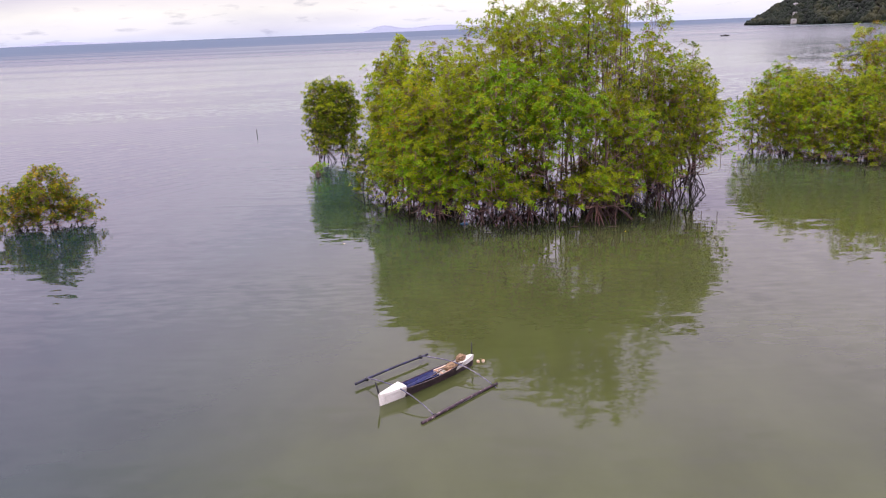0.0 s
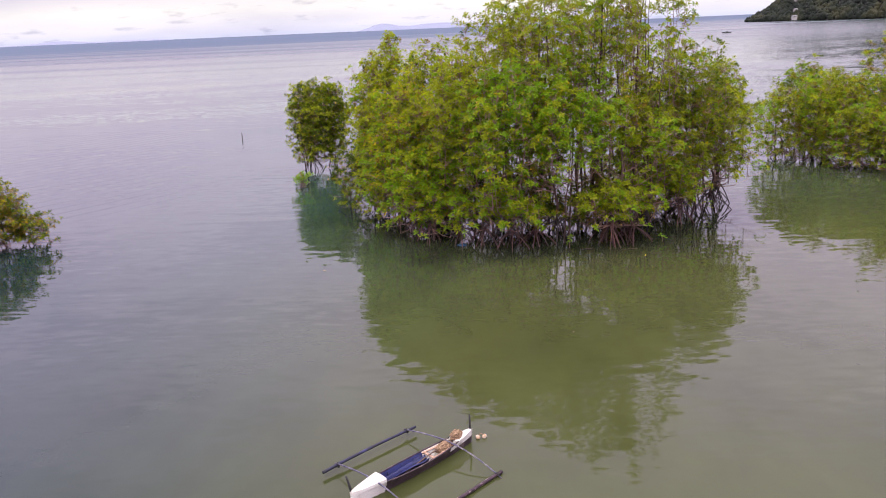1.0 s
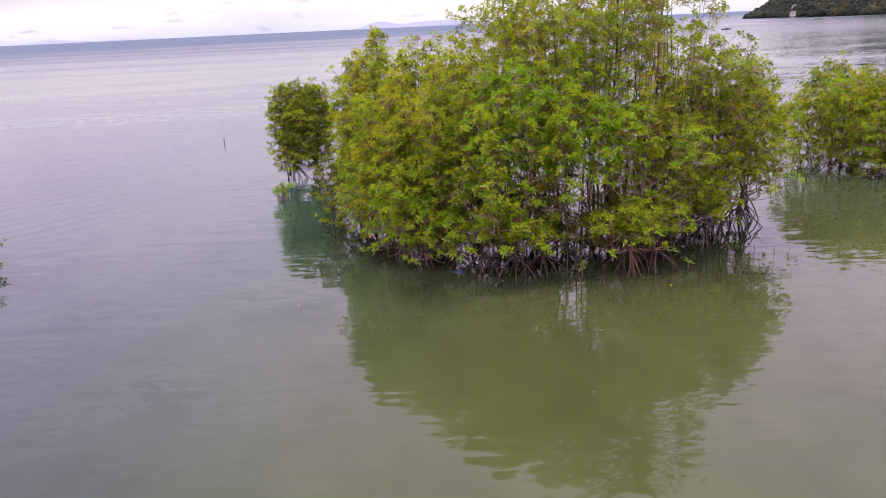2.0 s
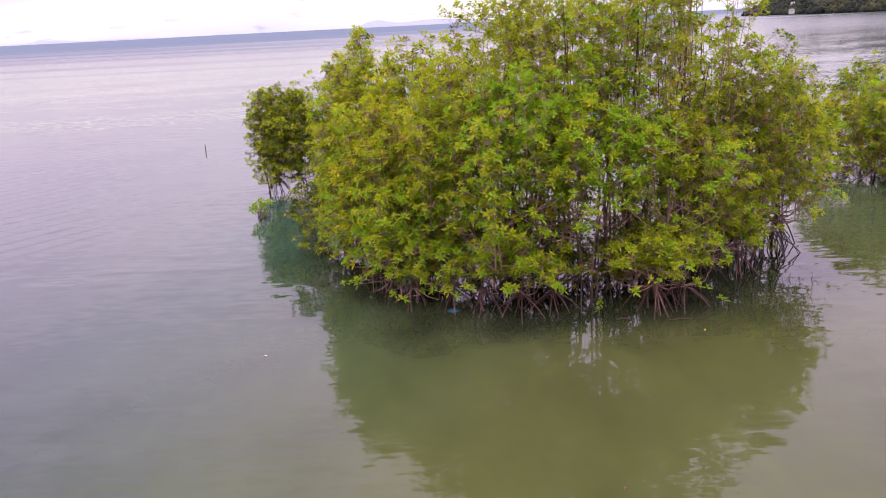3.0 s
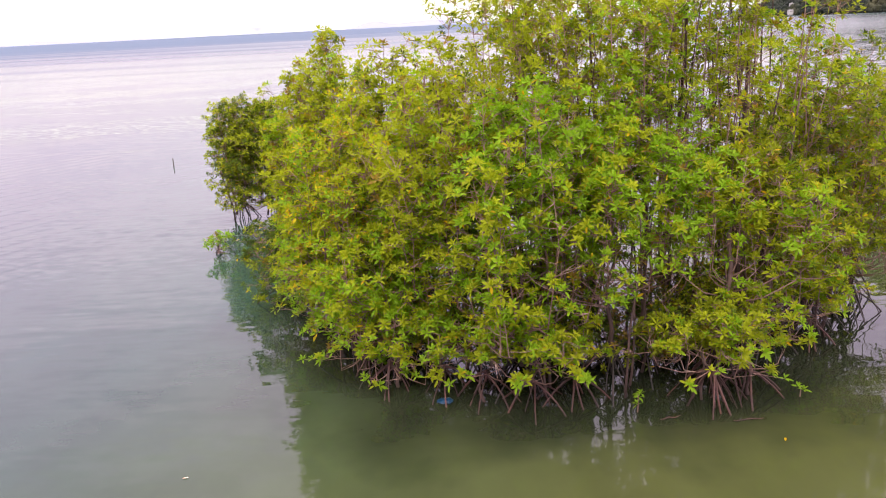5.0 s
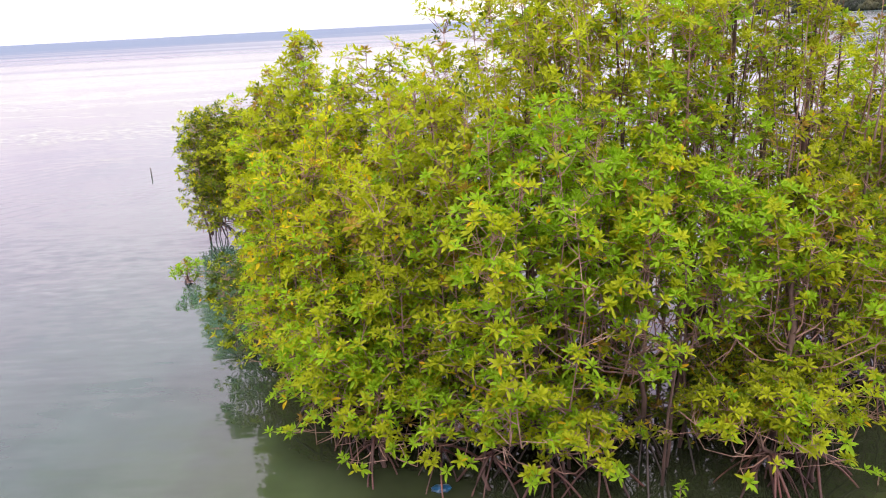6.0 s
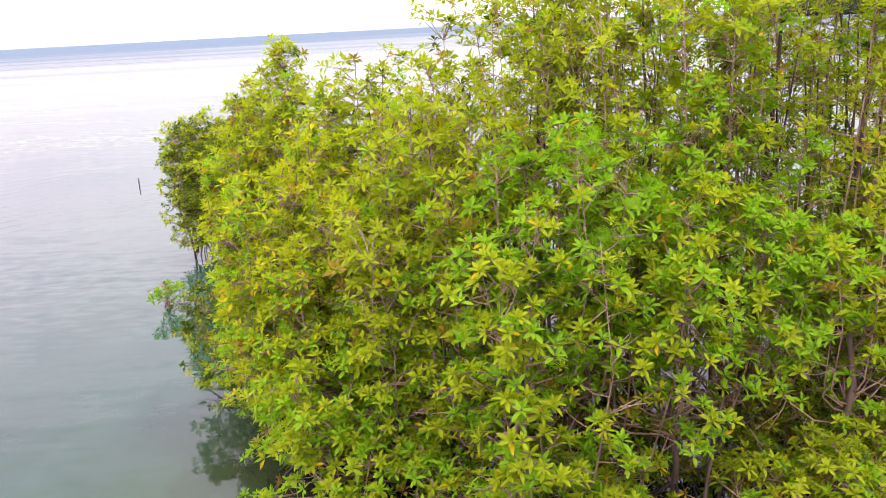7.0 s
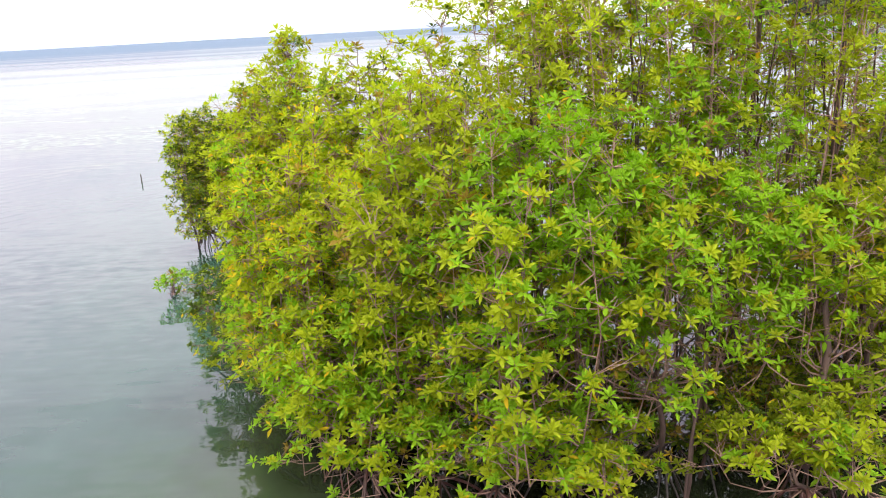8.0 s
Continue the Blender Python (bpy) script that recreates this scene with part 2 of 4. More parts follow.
    mask = ramp(n, l, near_patch, [(0.25, (0.0, 0.0, 0.0)), (0.55, (1.0, 1.0, 1.0))])
    crest = math_node(n, l, "MULTIPLY", math_node(n, l, "MULTIPLY", math_node(n, l, "SUBTRACT", math_node(n, l, "POWER", wv.outputs["Fac"], 8.0), 0.12), -0.055), mask)
    cb = n.new("ShaderNodeCombineXYZ")
    l.new(crest, cb.inputs["Y"])
    # broad slicks that tilt the mirrored sky a little
    slick_map = n.new("ShaderNodeTexNoise")
    slick_map.inputs["Scale"].default_value, slick_map.inputs["Detail"].default_value = 0.06, 3.0
    l.new(drawn_out(radians(24), (0.14, 1.0, 1.0)), slick_map.inputs["Vector"])
    away = math_node(n, l, "MULTIPLY", math_node(n, l, "SUBTRACT", sep.outputs["Y"], 36.0), 0.02, True)
    tilt = math_node(n, l, "MULTIPLY", math_node(n, l, "MULTIPLY", math_node(n, l, "SUBTRACT", slick_map.outputs["Fac"], 0.5), -0.07), away)
    ct = n.new("ShaderNodeCombineXYZ")
    l.new(tilt, ct.inputs["Y"])
    total = added(added(added(sc.outputs[0], blown.outputs[0]), cb.outputs[0]), ct.outputs[0])
    up = n.new("ShaderNodeVectorMath")
    l.new(total, up.inputs[0])
    up.inputs[1].default_value = (0, 0, 1)
    nm = n.new("ShaderNodeVectorMath")
    nm.operation = "NORMALIZE"
    l.new(up.outputs[0], nm.inputs[0])
    l.new(nm.outputs[0], b.inputs["Normal"])
    return m


SEA = sea_material()
WHITE_PAINT = surface("white_boat_paint", [(0.25, (0.55, 0.52, 0.47)), (0.45, (0.74, 0.70, 0.66)), (0.8, (0.82, 0.79, 0.75))], 5.0, 0.5, bump_by=0.1)
HULL_PAINT = surface("dark_hull_paint", [(0.3, (0.02, 0.013, 0.018)), (0.55, (0.055, 0.034, 0.042)), (0.72, (0.16, 0.11, 0.11)), (0.85, (0.3, 0.24, 0.23))], 7.0, 0.55, bump_by=0.2)
BLUE_PAINT = surface("blue_boat_paint", [(0.3, (0.008, 0.011, 0.055)), (0.6, (0.018, 0.024, 0.125)), (0.85, (0.045, 0.055, 0.20))], 6.0, 0.55, bump_by=0.2)
BOOM_PAINT = surface("blue_grey_pole_paint", [(0.3, (0.045, 0.045, 0.085)), (0.55, (0.11, 0.10, 0.15)), (0.75, (0.34, 0.31, 0.31))], 9.0, 0.6, bump_by=0.2)
FLOAT_PAINT = surface("worn_bamboo_float", [(0.3, (0.012, 0.008, 0.014)), (0.5, (0.045, 0.022, 0.034)), (0.6, (0.06, 0.032, 0.042)), (0.66, (0.45, 0.38, 0.37))], 9.0, 0.6, bump_by=0.3)
NAVY_FLOAT = surface("navy_bamboo_float", [(0.3, (0.010, 0.010, 0.02)), (0.55, (0.018, 0.018, 0.055)), (0.72, (0.04, 0.045, 0.14)), (0.82, (0.16, 0.15, 0.17))], 5.0, 0.6, bump_by=0.3)
BLACK_WOOD = surface("blackened_wood", [(0.3, (0.008, 0.008, 0.009)), (0.7, (0.03, 0.028, 0.028))], 8.0, 0.7)
PALE_WOOD = surface("pale_wood", [(0.3, (0.36, 0.20, 0.13)), (0.6, (0.55, 0.36, 0.26)), (0.8, (0.65, 0.48, 0.38))], 6.0, 0.7, (1, 6, 6))
OLD_WOOD = surface("weathered_paddle_wood", [(0.3, (0.05, 0.032, 0.024)), (0.55, (0.11, 0.07, 0.05)), (0.8, (0.19, 0.13, 0.095))], 9.0, 0.75)
NET = surface("tan_net", [(0.3, (0.10, 0.055, 0.03)), (0.55, (0.30, 0.19, 0.11)), (0.75, (0.50, 0.37, 0.26))], 30.0, 0.9, bump_by=0.8)
FOAM = surface("weathered_foam", [(0.3, (0.34, 0.20, 0.11)), (0.5, (0.52, 0.36, 0.24)), (0.65, (0.74, 0.64, 0.54))], 18.0, 0.8)
BLUE_PLASTIC = surface("blue_plastic", [(0.3, (0.003, 0.025, 0.06)), (0.6, (0.006, 0.055, 0.13)), (0.8, (0.02, 0.11, 0.2))], 9.0, 0.35)
WET_WOOD = surface("wet_wood", [(0.3, (0.03, 0.024, 0.02)), (0.7, (0.09, 0.07, 0.055))], 7.0, 0.6)
WOODS = surface("headland_woods", [(0.34, (0.002, 0.005, 0.003)), (0.5, (0.006, 0.012, 0.005)), (0.68, (0.032, 0.032, 0.012))], 0.06, 1.0, coord="Position", fine=0.5, bump_by=0.0)
ROCK = surface("shore_rock", [(0.3, (0.03, 0.026, 0.028)), (0.7, (0.10, 0.085, 0.08))], 0.1, 0.9, coord="Position", fine=1.0, bump_by=0.0)
PLASTER = surface("pale_plaster", [(0.3, (0.30, 0.28, 0.27)), (0.7, (0.48, 0.46, 0.44))], 0.3, 0.8)
ROOFING = surface("grey_roofing", [(0.3, (0.22, 0.21, 0.22)), (0.7, (0.38, 0.37, 0.38))], 0.5, 0.7)
DARK_GLASS, _n, _l, _b = material("dark_window", 0.1)
_b.inputs["Base Color"].default_value = (0.03, 0.035, 0.04, 1)


# ---- mesh helpers ----
def mesh_of(name, bm, mat):
    me = bpy.data.meshes.new(name)
    bm.to_mesh(me)
    bm.free()
    for m in mat if isinstance(mat, list) else [mat]:
        me.materials.append(m)
    return me


def part(name, bm, mat, parent=None, label="", smooth=True):
    me = mesh_of(name, bm, mat)
    if smooth:
        me.polygons.foreach_set("use_smooth", [True] * len(me.polygons))
    ob = new(name, me)
    ob.parent = parent
    return tagged(ob, label) if label else ob


def tube(bm, pts, radii, sides=6, cap=True):
    """A tapered tube along points."""
    pts = [Vector(p) for p in pts]
    rings = []
    for i, p in enumerate(pts):
        d = (pts[min(i + 1, len(pts) - 1)] - pts[max(i - 1, 0)]).normalized()
        a = d.cross(Vector((0.31, 0.17, 0.93)) if abs(d.z) < 0.85 else Vector((1, 0, 0))).normalized()
        c = d.cross(a)
        r = radii[i] if isinstance(radii, (list, tuple)) else radii
        rings.append([bm.verts.new(p + (a * math.cos(k * math.tau / sides) + c * math.sin(k * math.tau / sides)) * r) for k in range(sides)])
    for u, v in zip(rings, rings[1:]):
        for k in range(sides):
            bm.faces.new((u[k], u[(k + 1) % sides], v[(k + 1) % sides], v[k]))
    if cap:
        bm.faces.new(rings[0][::-1])
        bm.faces.new(rings[-1])
    return bm


def box(bm, centre, size, turn=None, bevel=0.0):
    r = bmesh.ops.create_cube(bm, size=1.0)
    m = Matrix.Translation(centre) @ (turn or Matrix.Identity(4)) @ Matrix.Diagonal((*size, 1))
    bmesh.ops.transform(bm, matrix=m, verts=r["verts"])
    if bevel:
        edges = {e for v in r["verts"] for e in v.link_edges}
        bmesh.ops.bevel(bm, geom=list(edges), offset=bevel, segments=2, affect="EDGES")
    return bm


# ---- the sea: one sheet to the horizon ----
bm = bmesh.new()
bmesh.ops.create_circle(bm, cap_ends=True, segments=128, radius=4900)
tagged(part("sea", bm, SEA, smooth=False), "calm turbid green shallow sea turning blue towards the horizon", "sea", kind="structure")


# ---- mangroves ----
def leaf_verts(rng, length, width, fold, droop):
    """A folded elliptic leaf along +x: base, left pair, tip, right pair, rib."""
    w = width / 2
    return np.array([(0, 0, 0), (length * 0.34, w, fold), (length * 0.70, w * 0.86, fold - droop * 0.5), (length, 0, -droop),
                     (length * 0.70, -w * 0.86, fold - droop * 0.5), (length * 0.34, -w, fold), (length * 0.5, 0, -droop * 0.15)])


def rosette(rng, count):
    """A terminal whorl of leaves round a shoot that points along +z, 1 leaf length in size."""
    vs = []
    for i in range(count):
        az = i * 2.4 + rng.uniform(-0.3, 0.3)
        k = i / (count - 1)
        el = radians(-8 + 78 * k + rng.uniform(-15, 15))
        length = rng.uniform(0.85, 1.1) * (1.0 - 0.35 * k)
        lv = leaf_verts(rng, length, length * rng.uniform(0.28, 0.35), length * 0.07, length * rng.uniform(0.02, 0.16))
        lv[:, 0] += 0.05
        turn = np.array(Euler((rng.uniform(-0.4, 0.4), -el, az)).to_matrix())
        vs.append(lv @ turn.T + np.array((0, 0, 0.12 * k)))
    return np.concatenate(vs)


LEAF_LOOPS = np.array([0, 6, 3, 2, 1, 0, 5, 4, 3, 6])
LEAF_LOOPS_FAR = np.array([0, 4, 2, 1, 0, 3, 2, 4])
rng0 = random.Random(5)
WHORLS = [rosette(rng0, c) for c in (9, 10, 11, 11, 12, 12, 9, 10, 11, 8)]
KEEP = np.array([0, 0, 3, 0, 6])  # base, left, tip, right, rib


def simpler(w):
    """The same whorl with leaves of five vertices."""
    w = w.reshape(-1, 7, 3)
    out = w[:, KEEP].copy()
    rib = w[:, 6]
    out[:, 1] = rib + (w[:, 1:3].mean(axis=1) - rib) * 1.25
    out[:, 3] = rib + (w[:, 4:6].mean(axis=1) - rib) * 1.25
    return out.reshape(-1, 3)


WHORLS_FAR = [simpler(rosette(rng0, c)) for c in (8, 9, 9, 10, 10, 8, 9, 11)]


def leaf_mesh(name, verts, mats, far=False):
    """A mesh of leaves of two faces each; mats: a material index for each leaf."""
    nv, side = (5, 4) if far else (7, 5)
    count = len(verts) // nv
    me = bpy.data.meshes.new(name)
    me.vertices.add(count * nv)
    me.vertices.foreach_set("co", np.ascontiguousarray(verts, dtype=np.float32).ravel())
    loops = (np.arange(count)[:, None] * nv + (LEAF_LOOPS_FAR if far else LEAF_LOOPS)[None, :]).ravel()
    me.loops.add(len(loops))
    me.loops.foreach_set("vertex_index", loops.astype(np.int32))
    me.polygons.add(count * 2)
    me.polygons.foreach_set("loop_start", (np.arange(count * 2) * side).astype(np.int32))
    for m in LEAVES:
        me.materials.append(m)
    me.polygons.foreach_set("material_index", np.repeat(np.asarray(mats, dtype=np.int32), 2))
    me.update(calc_edges=True)
    return me


WHORL_MESHES = []
for wi, w in enumerate(WHORLS):
    mats = [0] * (len(w) // 7)
    if wi % 3 == 0:
        mats = [1] * len(mats)
    if wi == 2:
        mats[1] = 3
    WHORL_MESHES.append(leaf_mesh("rosette", w * 0.155, mats))


def foliage(name, places, dirs, sizes, tones, rng, parent, old, far):
    """All rosettes of a crown joined into one mesh."""
    out, mats = [], []
    for p, d, s, tone in zip(places, dirs, sizes, tones):
        kinds = WHORLS_FAR if far else WHORLS
        w = kinds[rng.randrange(len(kinds))]
        q = np.array((Vector(d).to_track_quat("Z", "Y").to_matrix() @ Matrix.Rotation(rng.uniform(0, math.tau), 3, "Z")))
        out.append(w @ q.T * s + np.array(p))
        for _ in range(len(w) // (5 if far else 7)):
            mats.append(3 if rng.random() < old else tone)
    ob = new(name, leaf_mesh(name, np.concatenate(out), mats, far))
    ob.parent = parent
    return tagged(ob, kind="stuff")


def rand_dir(rng):
    v = Vector((rng.gauss(0, 1), rng.gauss(0, 1), rng.gauss(0, 1)))
    return v.normalized()


def mangrove(x, y, h, r, seed, low=0.15, dense=1.0, lean=(0, 0), roots=6, spread=1.0, root_z=0.9, bright=0.35, dark=0.15, old=0.013, single=0,
             name="mangrove_tree", label="", group="mangroves standing in the sea", top=0.55, leaf=0.172, front=None, root_mat=None, stems=None,
             droop=0.0, deep=0.07, rust=0.04, width=0.55, girth=1.0):
    """One tree: trunk, prop roots, bare stems, and leafy leaders that rise side by side and carry whorls on short shoots."""
    rng = random.Random(seed)
    tree = new(name)
    tree.location = (x, y, 0)
    tagged(tree, label or "bushy green mangrove tree on arching prop roots in shallow water", "tree", group)
    lx, ly = lean
    # trunk, wandering a little
    tp = []
    for i in range(7):
        k = i / 6
        tp.append(Vector((lx * k + rng.uniform(-0.16, 0.16) * (i > 0), ly * k + rng.uniform(-0.16, 0.16) * (i > 0), root_z * 0.6 * (1 - k) + (h - 0.8) * k)))
    r0 = (0.03 + 0.0045 * h) * girth
    part("trunk", tube(bmesh.new(), tp, [r0 * (1 - 0.88 * i / 6) for i in range(7)], 7), BARK, tree)

    def on_trunk(k):
        k = min(max(k, 0), 0.999) * 6
        i = int(k)
        return tp[i].lerp(tp[i + 1], k - i)

    # prop roots arching from the lower trunk into the water
    for i in range(roots):
        az = i * 2.399 + rng.uniform(-0.4, 0.4)
        start = on_trunk(0.02 + 0.14 * rng.random() * (root_z / max(h, 1)) * 4)
        reach = spread * rng.uniform(0.4, 1.5)
        thick = rng.uniform(0.014, 0.030)
        out = Vector((math.cos(az), math.sin(az), 0))
        pts = []
        for j in range(7):
            k = j / 6
            z = start.z * (1 - k ** 1.25) + (-0.35) * k ** 1.25 + 0.04 * math.sin(math.pi * k)
            pts.append(Vector((start.x, start.y, 0)) + out * reach * (k ** 0.95) + Vector((0.022 * math.sin(5 * k + i), 0.022 * math.cos(4 * k + i), z)))
        part("prop_root", tube(bmesh.new(), pts, [thick - thick * 0.4 * j / 6 for j in range(7)], 6), root_mat or ROOT, tree)

    # bare stems that rise beside the trunk
    for i in range(stems if stems is not None else int(h * 0.5)):
        az = rng.uniform(0, math.tau)
        rho = r * rng.uniform(0.2, 0.75)
        out = Vector((math.cos(az), math.sin(az), 0))
        foot = out * rho * 0.6 + Vector((0, 0, rng.uniform(-0.3, 0.3)))
        head = out * rho + Vector((lx, ly, h * rng.uniform(0.5, 0.75)))
        pts = [foot.lerp(head, k) + rand_dir(rng) * 0.1 for k in (0, 0.2, 0.4, 0.6, 0.8, 1)]
        g = rng.uniform(0.7, 1.2)
        part("stem", tube(bmesh.new(), pts, [g * q for q in (0.042, 0.038, 0.033, 0.026, 0.019, 0.012)], 6), BARK, tree)

    # leaders, leafy from the crown's lower rim to their heads
    P, D, S, T = [], [], [], []
    bt = bmesh.new()
    z_low = max(0.15 if droop > 0.2 else 0.4, low * h)
    floor_z = 0.1 if droop > 0.2 else 0.25

    def whorl(p, up, tone):
        if p.z < floor_z:
            return
        P.append(p)
        D.append(up.normalized())
        S.append(leaf * rng.uniform(0.75, 1.15))
        t = tone * 0.65 + rng.random() * 0.35
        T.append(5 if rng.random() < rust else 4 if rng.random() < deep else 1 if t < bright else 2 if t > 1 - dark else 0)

    count = max(4, int(r * r / width ** 2 * 2.3))
    for i in range(count):
        f = math.sqrt((i + 0.3) / count)
        az = i * 2.399 + rng.uniform(-0.5, 0.5)
        out = Vector((math.cos(az), math.sin(az), 0))
        rho = (r + 0.2) * f * rng.uniform(0.85, 1.08)
        head_z = z_low + (h - z_low) * (1 - (1 - top) * f ** 1.9) * (rng.uniform(0.88, 1.0) if i else 0.97)
        span = head_z - z_low
        foot_z = z_low + span * (rng.uniform(-0.05, 0.15) if f > 0.45 else rng.uniform(0.1, 0.4)) - droop * f * rng.random()
        foot_z = max(foot_z, floor_z)
        centre = on_trunk(head_z / h)
        head = Vector((centre.x + rho * out.x, centre.y + rho * out.y, head_z)) + rand_dir(rng) * 0.1
        elbow = Vector((head.x, head.y, 0)) - out * rho * rng.uniform(0.1, 0.35) + Vector((0, 0, foot_z))
        start = on_trunk(max(0.03, (foot_z - 0.55 * rho) / h))
        sway = Vector((rng.uniform(-0.24, 0.24), rng.uniform(-0.24, 0.24), 0))
        line = [start, start.lerp(elbow, 0.55) + Vector((0, 0, -0.08 * rho)), elbow, elbow.lerp(head, 0.5) + sway, head]
        g = 0.008 + 0.0021 * span
        part("limb", tube(bmesh.new(), line, [g * 1.3, g * 1.1, g * 0.85, g * 0.5, 0.005], 5), TWIG if g < 0.019 else BARK, tree)
        tone = rng.random()
        steps = max(2, int((head_z - foot_z) / 0.22 * dense))
        side = rng.uniform(0, math.tau)
        for j in range(steps):
            q = ((j + rng.random()) / steps) ** 0.85
            p = elbow.lerp(line[3], q * 2) if q < 0.5 else line[3].lerp(head, q * 2 - 1)
            side += 2.2 + rng.uniform(-0.6, 0.6)
            d = (Vector((math.cos(side), math.sin(side), 0)) + out * 0.55 * f).normalized()
            long = rng.uniform(0.15, 0.8) * (1.1 - 0.6 * q)
            tip = p + d * long + Vector((0, 0, rng.uniform(0.1, 0.4) - droop * (1 - q) * 0.6))
            tube(bt, [p, p.lerp(tip, 0.55) + Vector((0, 0, -0.05)), tip], [0.009, 0.007, 0.005], 3, False)
            whorl(tip, d * 0.45 + Vector((0, 0, 0.9)) + rand_dir(rng) * 0.3, tone)
            for _ in range(rng.choice((1, 2, 2, 3, 4, 5))):
                tip2 = tip + Vector((rng.uniform(-1, 1), rng.uniform(-1, 1), rng.uniform(-0.6, 0.4))) * 0.25
                tube(bt, [p.lerp(tip, rng.uniform(0.5, 0.8)), tip2], [0.006, 0.004], 3, False)
                whorl(tip2, d * 0.5 + Vector((0, 0, 0.8)) + rand_dir(rng) * 0.4, tone)
            if rng.random() < 0.18:  # a bare, forking twig
                b = p + (d + rand_dir(rng) * 0.7).normalized() * rng.uniform(0.25, 0.55)
                tube(bt, [p, p.lerp(b, 0.5) + rand_dir(rng) * 0.05, b], [0.011, 0.009, 0.005], 3, False)
                tube(bt, [p.lerp(b, 0.5), b + rand_dir(rng) * 0.22], [0.008, 0.004], 3, False)
        for _ in range(int(rng.randint(4, 9) * min(dense, 1.2))):  # a rounded tuft at the head
            d = rand_dir(rng)
            tip = head + Vector((d.x * 0.34, d.y * 0.34, d.z * 0.26 - 0.2))
            tube(bt, [head + Vector((0, 0, -0.35)), tip], [0.008, 0.005], 3, False)
            whorl(tip, d * 0.4 + Vector((0, 0, 0.85)) + rand_dir(rng) * 0.25, tone)
    tagged(part("branch_spray", bt, TWIG, tree), kind="stuff")
    # the outermost rosettes on the open side stay single
    chosen = set()
    if single and front:
        fx, fy = front
        chosen = set(sorted(range(len(P)), key=lambda i: P[i].x * fx + P[i].y * fy, reverse=True)[:min(single, len(P) // 2)])
    rest = [i for i in range(len(P)) if i not in chosen]
    crown = foliage("crown", [P[i] for i in rest], [D[i] for i in rest], [S[i] for i in rest], [T[i] for i in rest], rng, tree, old, not single)
    for i in sorted(chosen):
        ob = new("rosette", WHORL_MESHES[rng.randrange(len(WHORL_MESHES))])
        ob.parent = crown
        ob.matrix_basis = Matrix.Translation(P[i]) @ D[i].to_track_quat("Z", "Y").to_matrix().to_4x4() @ Matrix.Rotation(rng.uniform(0, math.tau), 4, "Z") @ Matrix.Scale(S[i] / 0.155, 4)
    return tree


FRONT = (0.0, -1.0)
# the main stand: x, y, height, crown radius
mangrove(-2.75, 36.3, 7.8, 1.5, 11, low=0.1, lean=(0.1, 0), top=0.48, dense=1.7, width=0.46, bright=0.15)
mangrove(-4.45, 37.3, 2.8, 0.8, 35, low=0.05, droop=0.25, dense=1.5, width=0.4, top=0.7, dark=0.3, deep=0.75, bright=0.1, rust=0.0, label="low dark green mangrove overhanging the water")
mangrove(-0.7, 34.9, 7.5, 1.5, 12, low=0.2, bright=0.2, top=0.65, dense=1.4)
mangrove(-3.5, 36.8, 6.7, 1.0, 34, low=0.08, top=0.6, droop=0.25, roots=5, dense=1.6)
mangrove(-3.0, 36.0, 5.2, 1.2, 13, low=0.04, droop=0.25, dense=1.5, roots=5, root_z=0.6)
mangrove(-2.2, 34.2, 4.4, 1.0, 14, low=0.04, bright=0.5, droop=0.25, dense=1.4, roots=5, root_z=0.6)
mangrove(-1.9, 33.2, 6.5, 1.4, 15, low=0.12, dense=1.3, bright=0.3, dark=0.0, old=0.10, label="yellowish mangrove tree with many young leaves in shallow water")
mangrove(-1.0, 32.2, 4.0, 1.4, 16, low=0.26, bright=0.6, dense=1.3, single=140, front=FRONT, roots=8)
mangrove(0.3, 32.3, 7.4, 1.7, 17, low=0.32, bright=0.25, dense=1.25)
mangrove(1.9, 31.3, 6.7, 1.9, 18, lean=(0.05, -0.75), low=0.26, bright=0.6, dense=1.1, single=200, front=FRONT, roots=12)
mangrove(2.15, 33.6, 9.2, 1.5, 19, low=0.38, bright=0.2, top=0.75, dense=0.8)
mangrove(3.7, 33.0, 9.4, 1.8, 20, low=0.4, bright=0.2, top=0.7, dense=0.8)
mangrove(3.8, 31.3, 6.0, 1.7, 21, low=0.42, stems=2, bright=0.8, dark=0.0, deep=0.0, dense=1.1, single=120, front=FRONT, roots=11)
mangrove(4.6, 32.1, 6.9, 1.5, 33, low=0.32, stems=2, dense=1, bright=0.85, dark=0.0, deep=0.0, rust=0.03)
mangrove(5.6, 33.2, 10.9, 1.7, 22, low=0.4, top=0.6, dense=0.7, dark=0.1, bright=0.35)
mangrove(5.95, 30.9, 5.4, 1.4, 23, low=0.48, dense=0.9, dark=0.4, bright=0.15, stems=0, lean=(0.45, 0.3), girth=1.7, single=140, front=FRONT, roots=10, spread=0.7, root_z=1.2, root_mat=ROOT_RED)
mangrove(7.2, 33.0, 11.3, 1.6, 24, low=0.4, top=0.55, dense=0.52, dark=0.15, bright=0.3)
mangrove(7.4, 32.2, 5.8, 1.4, 25, low=0.22, dense=0.95, dark=0.6, deep=0.25, bright=0.1, single=80, front=FRONT, roots=10)
mangrove(9.2, 34.0, 7.0, 1.7, 26, low=0.2, roots=12, dense=1.0, dark=0.4, deep=0.15, bright=0.25)
mangrove(10.6, 34.8, 6.9, 1.6, 27, low=0.2, roots=12, dense=0.9, dark=0.4, deep=0.15, bright=0.25, top=0.4)
mangrove(11.3, 36.2, 6.0, 1.5, 28, low=0.16, droop=0.1, dense=0.9, dark=0.3, deep=0.15, roots=12)
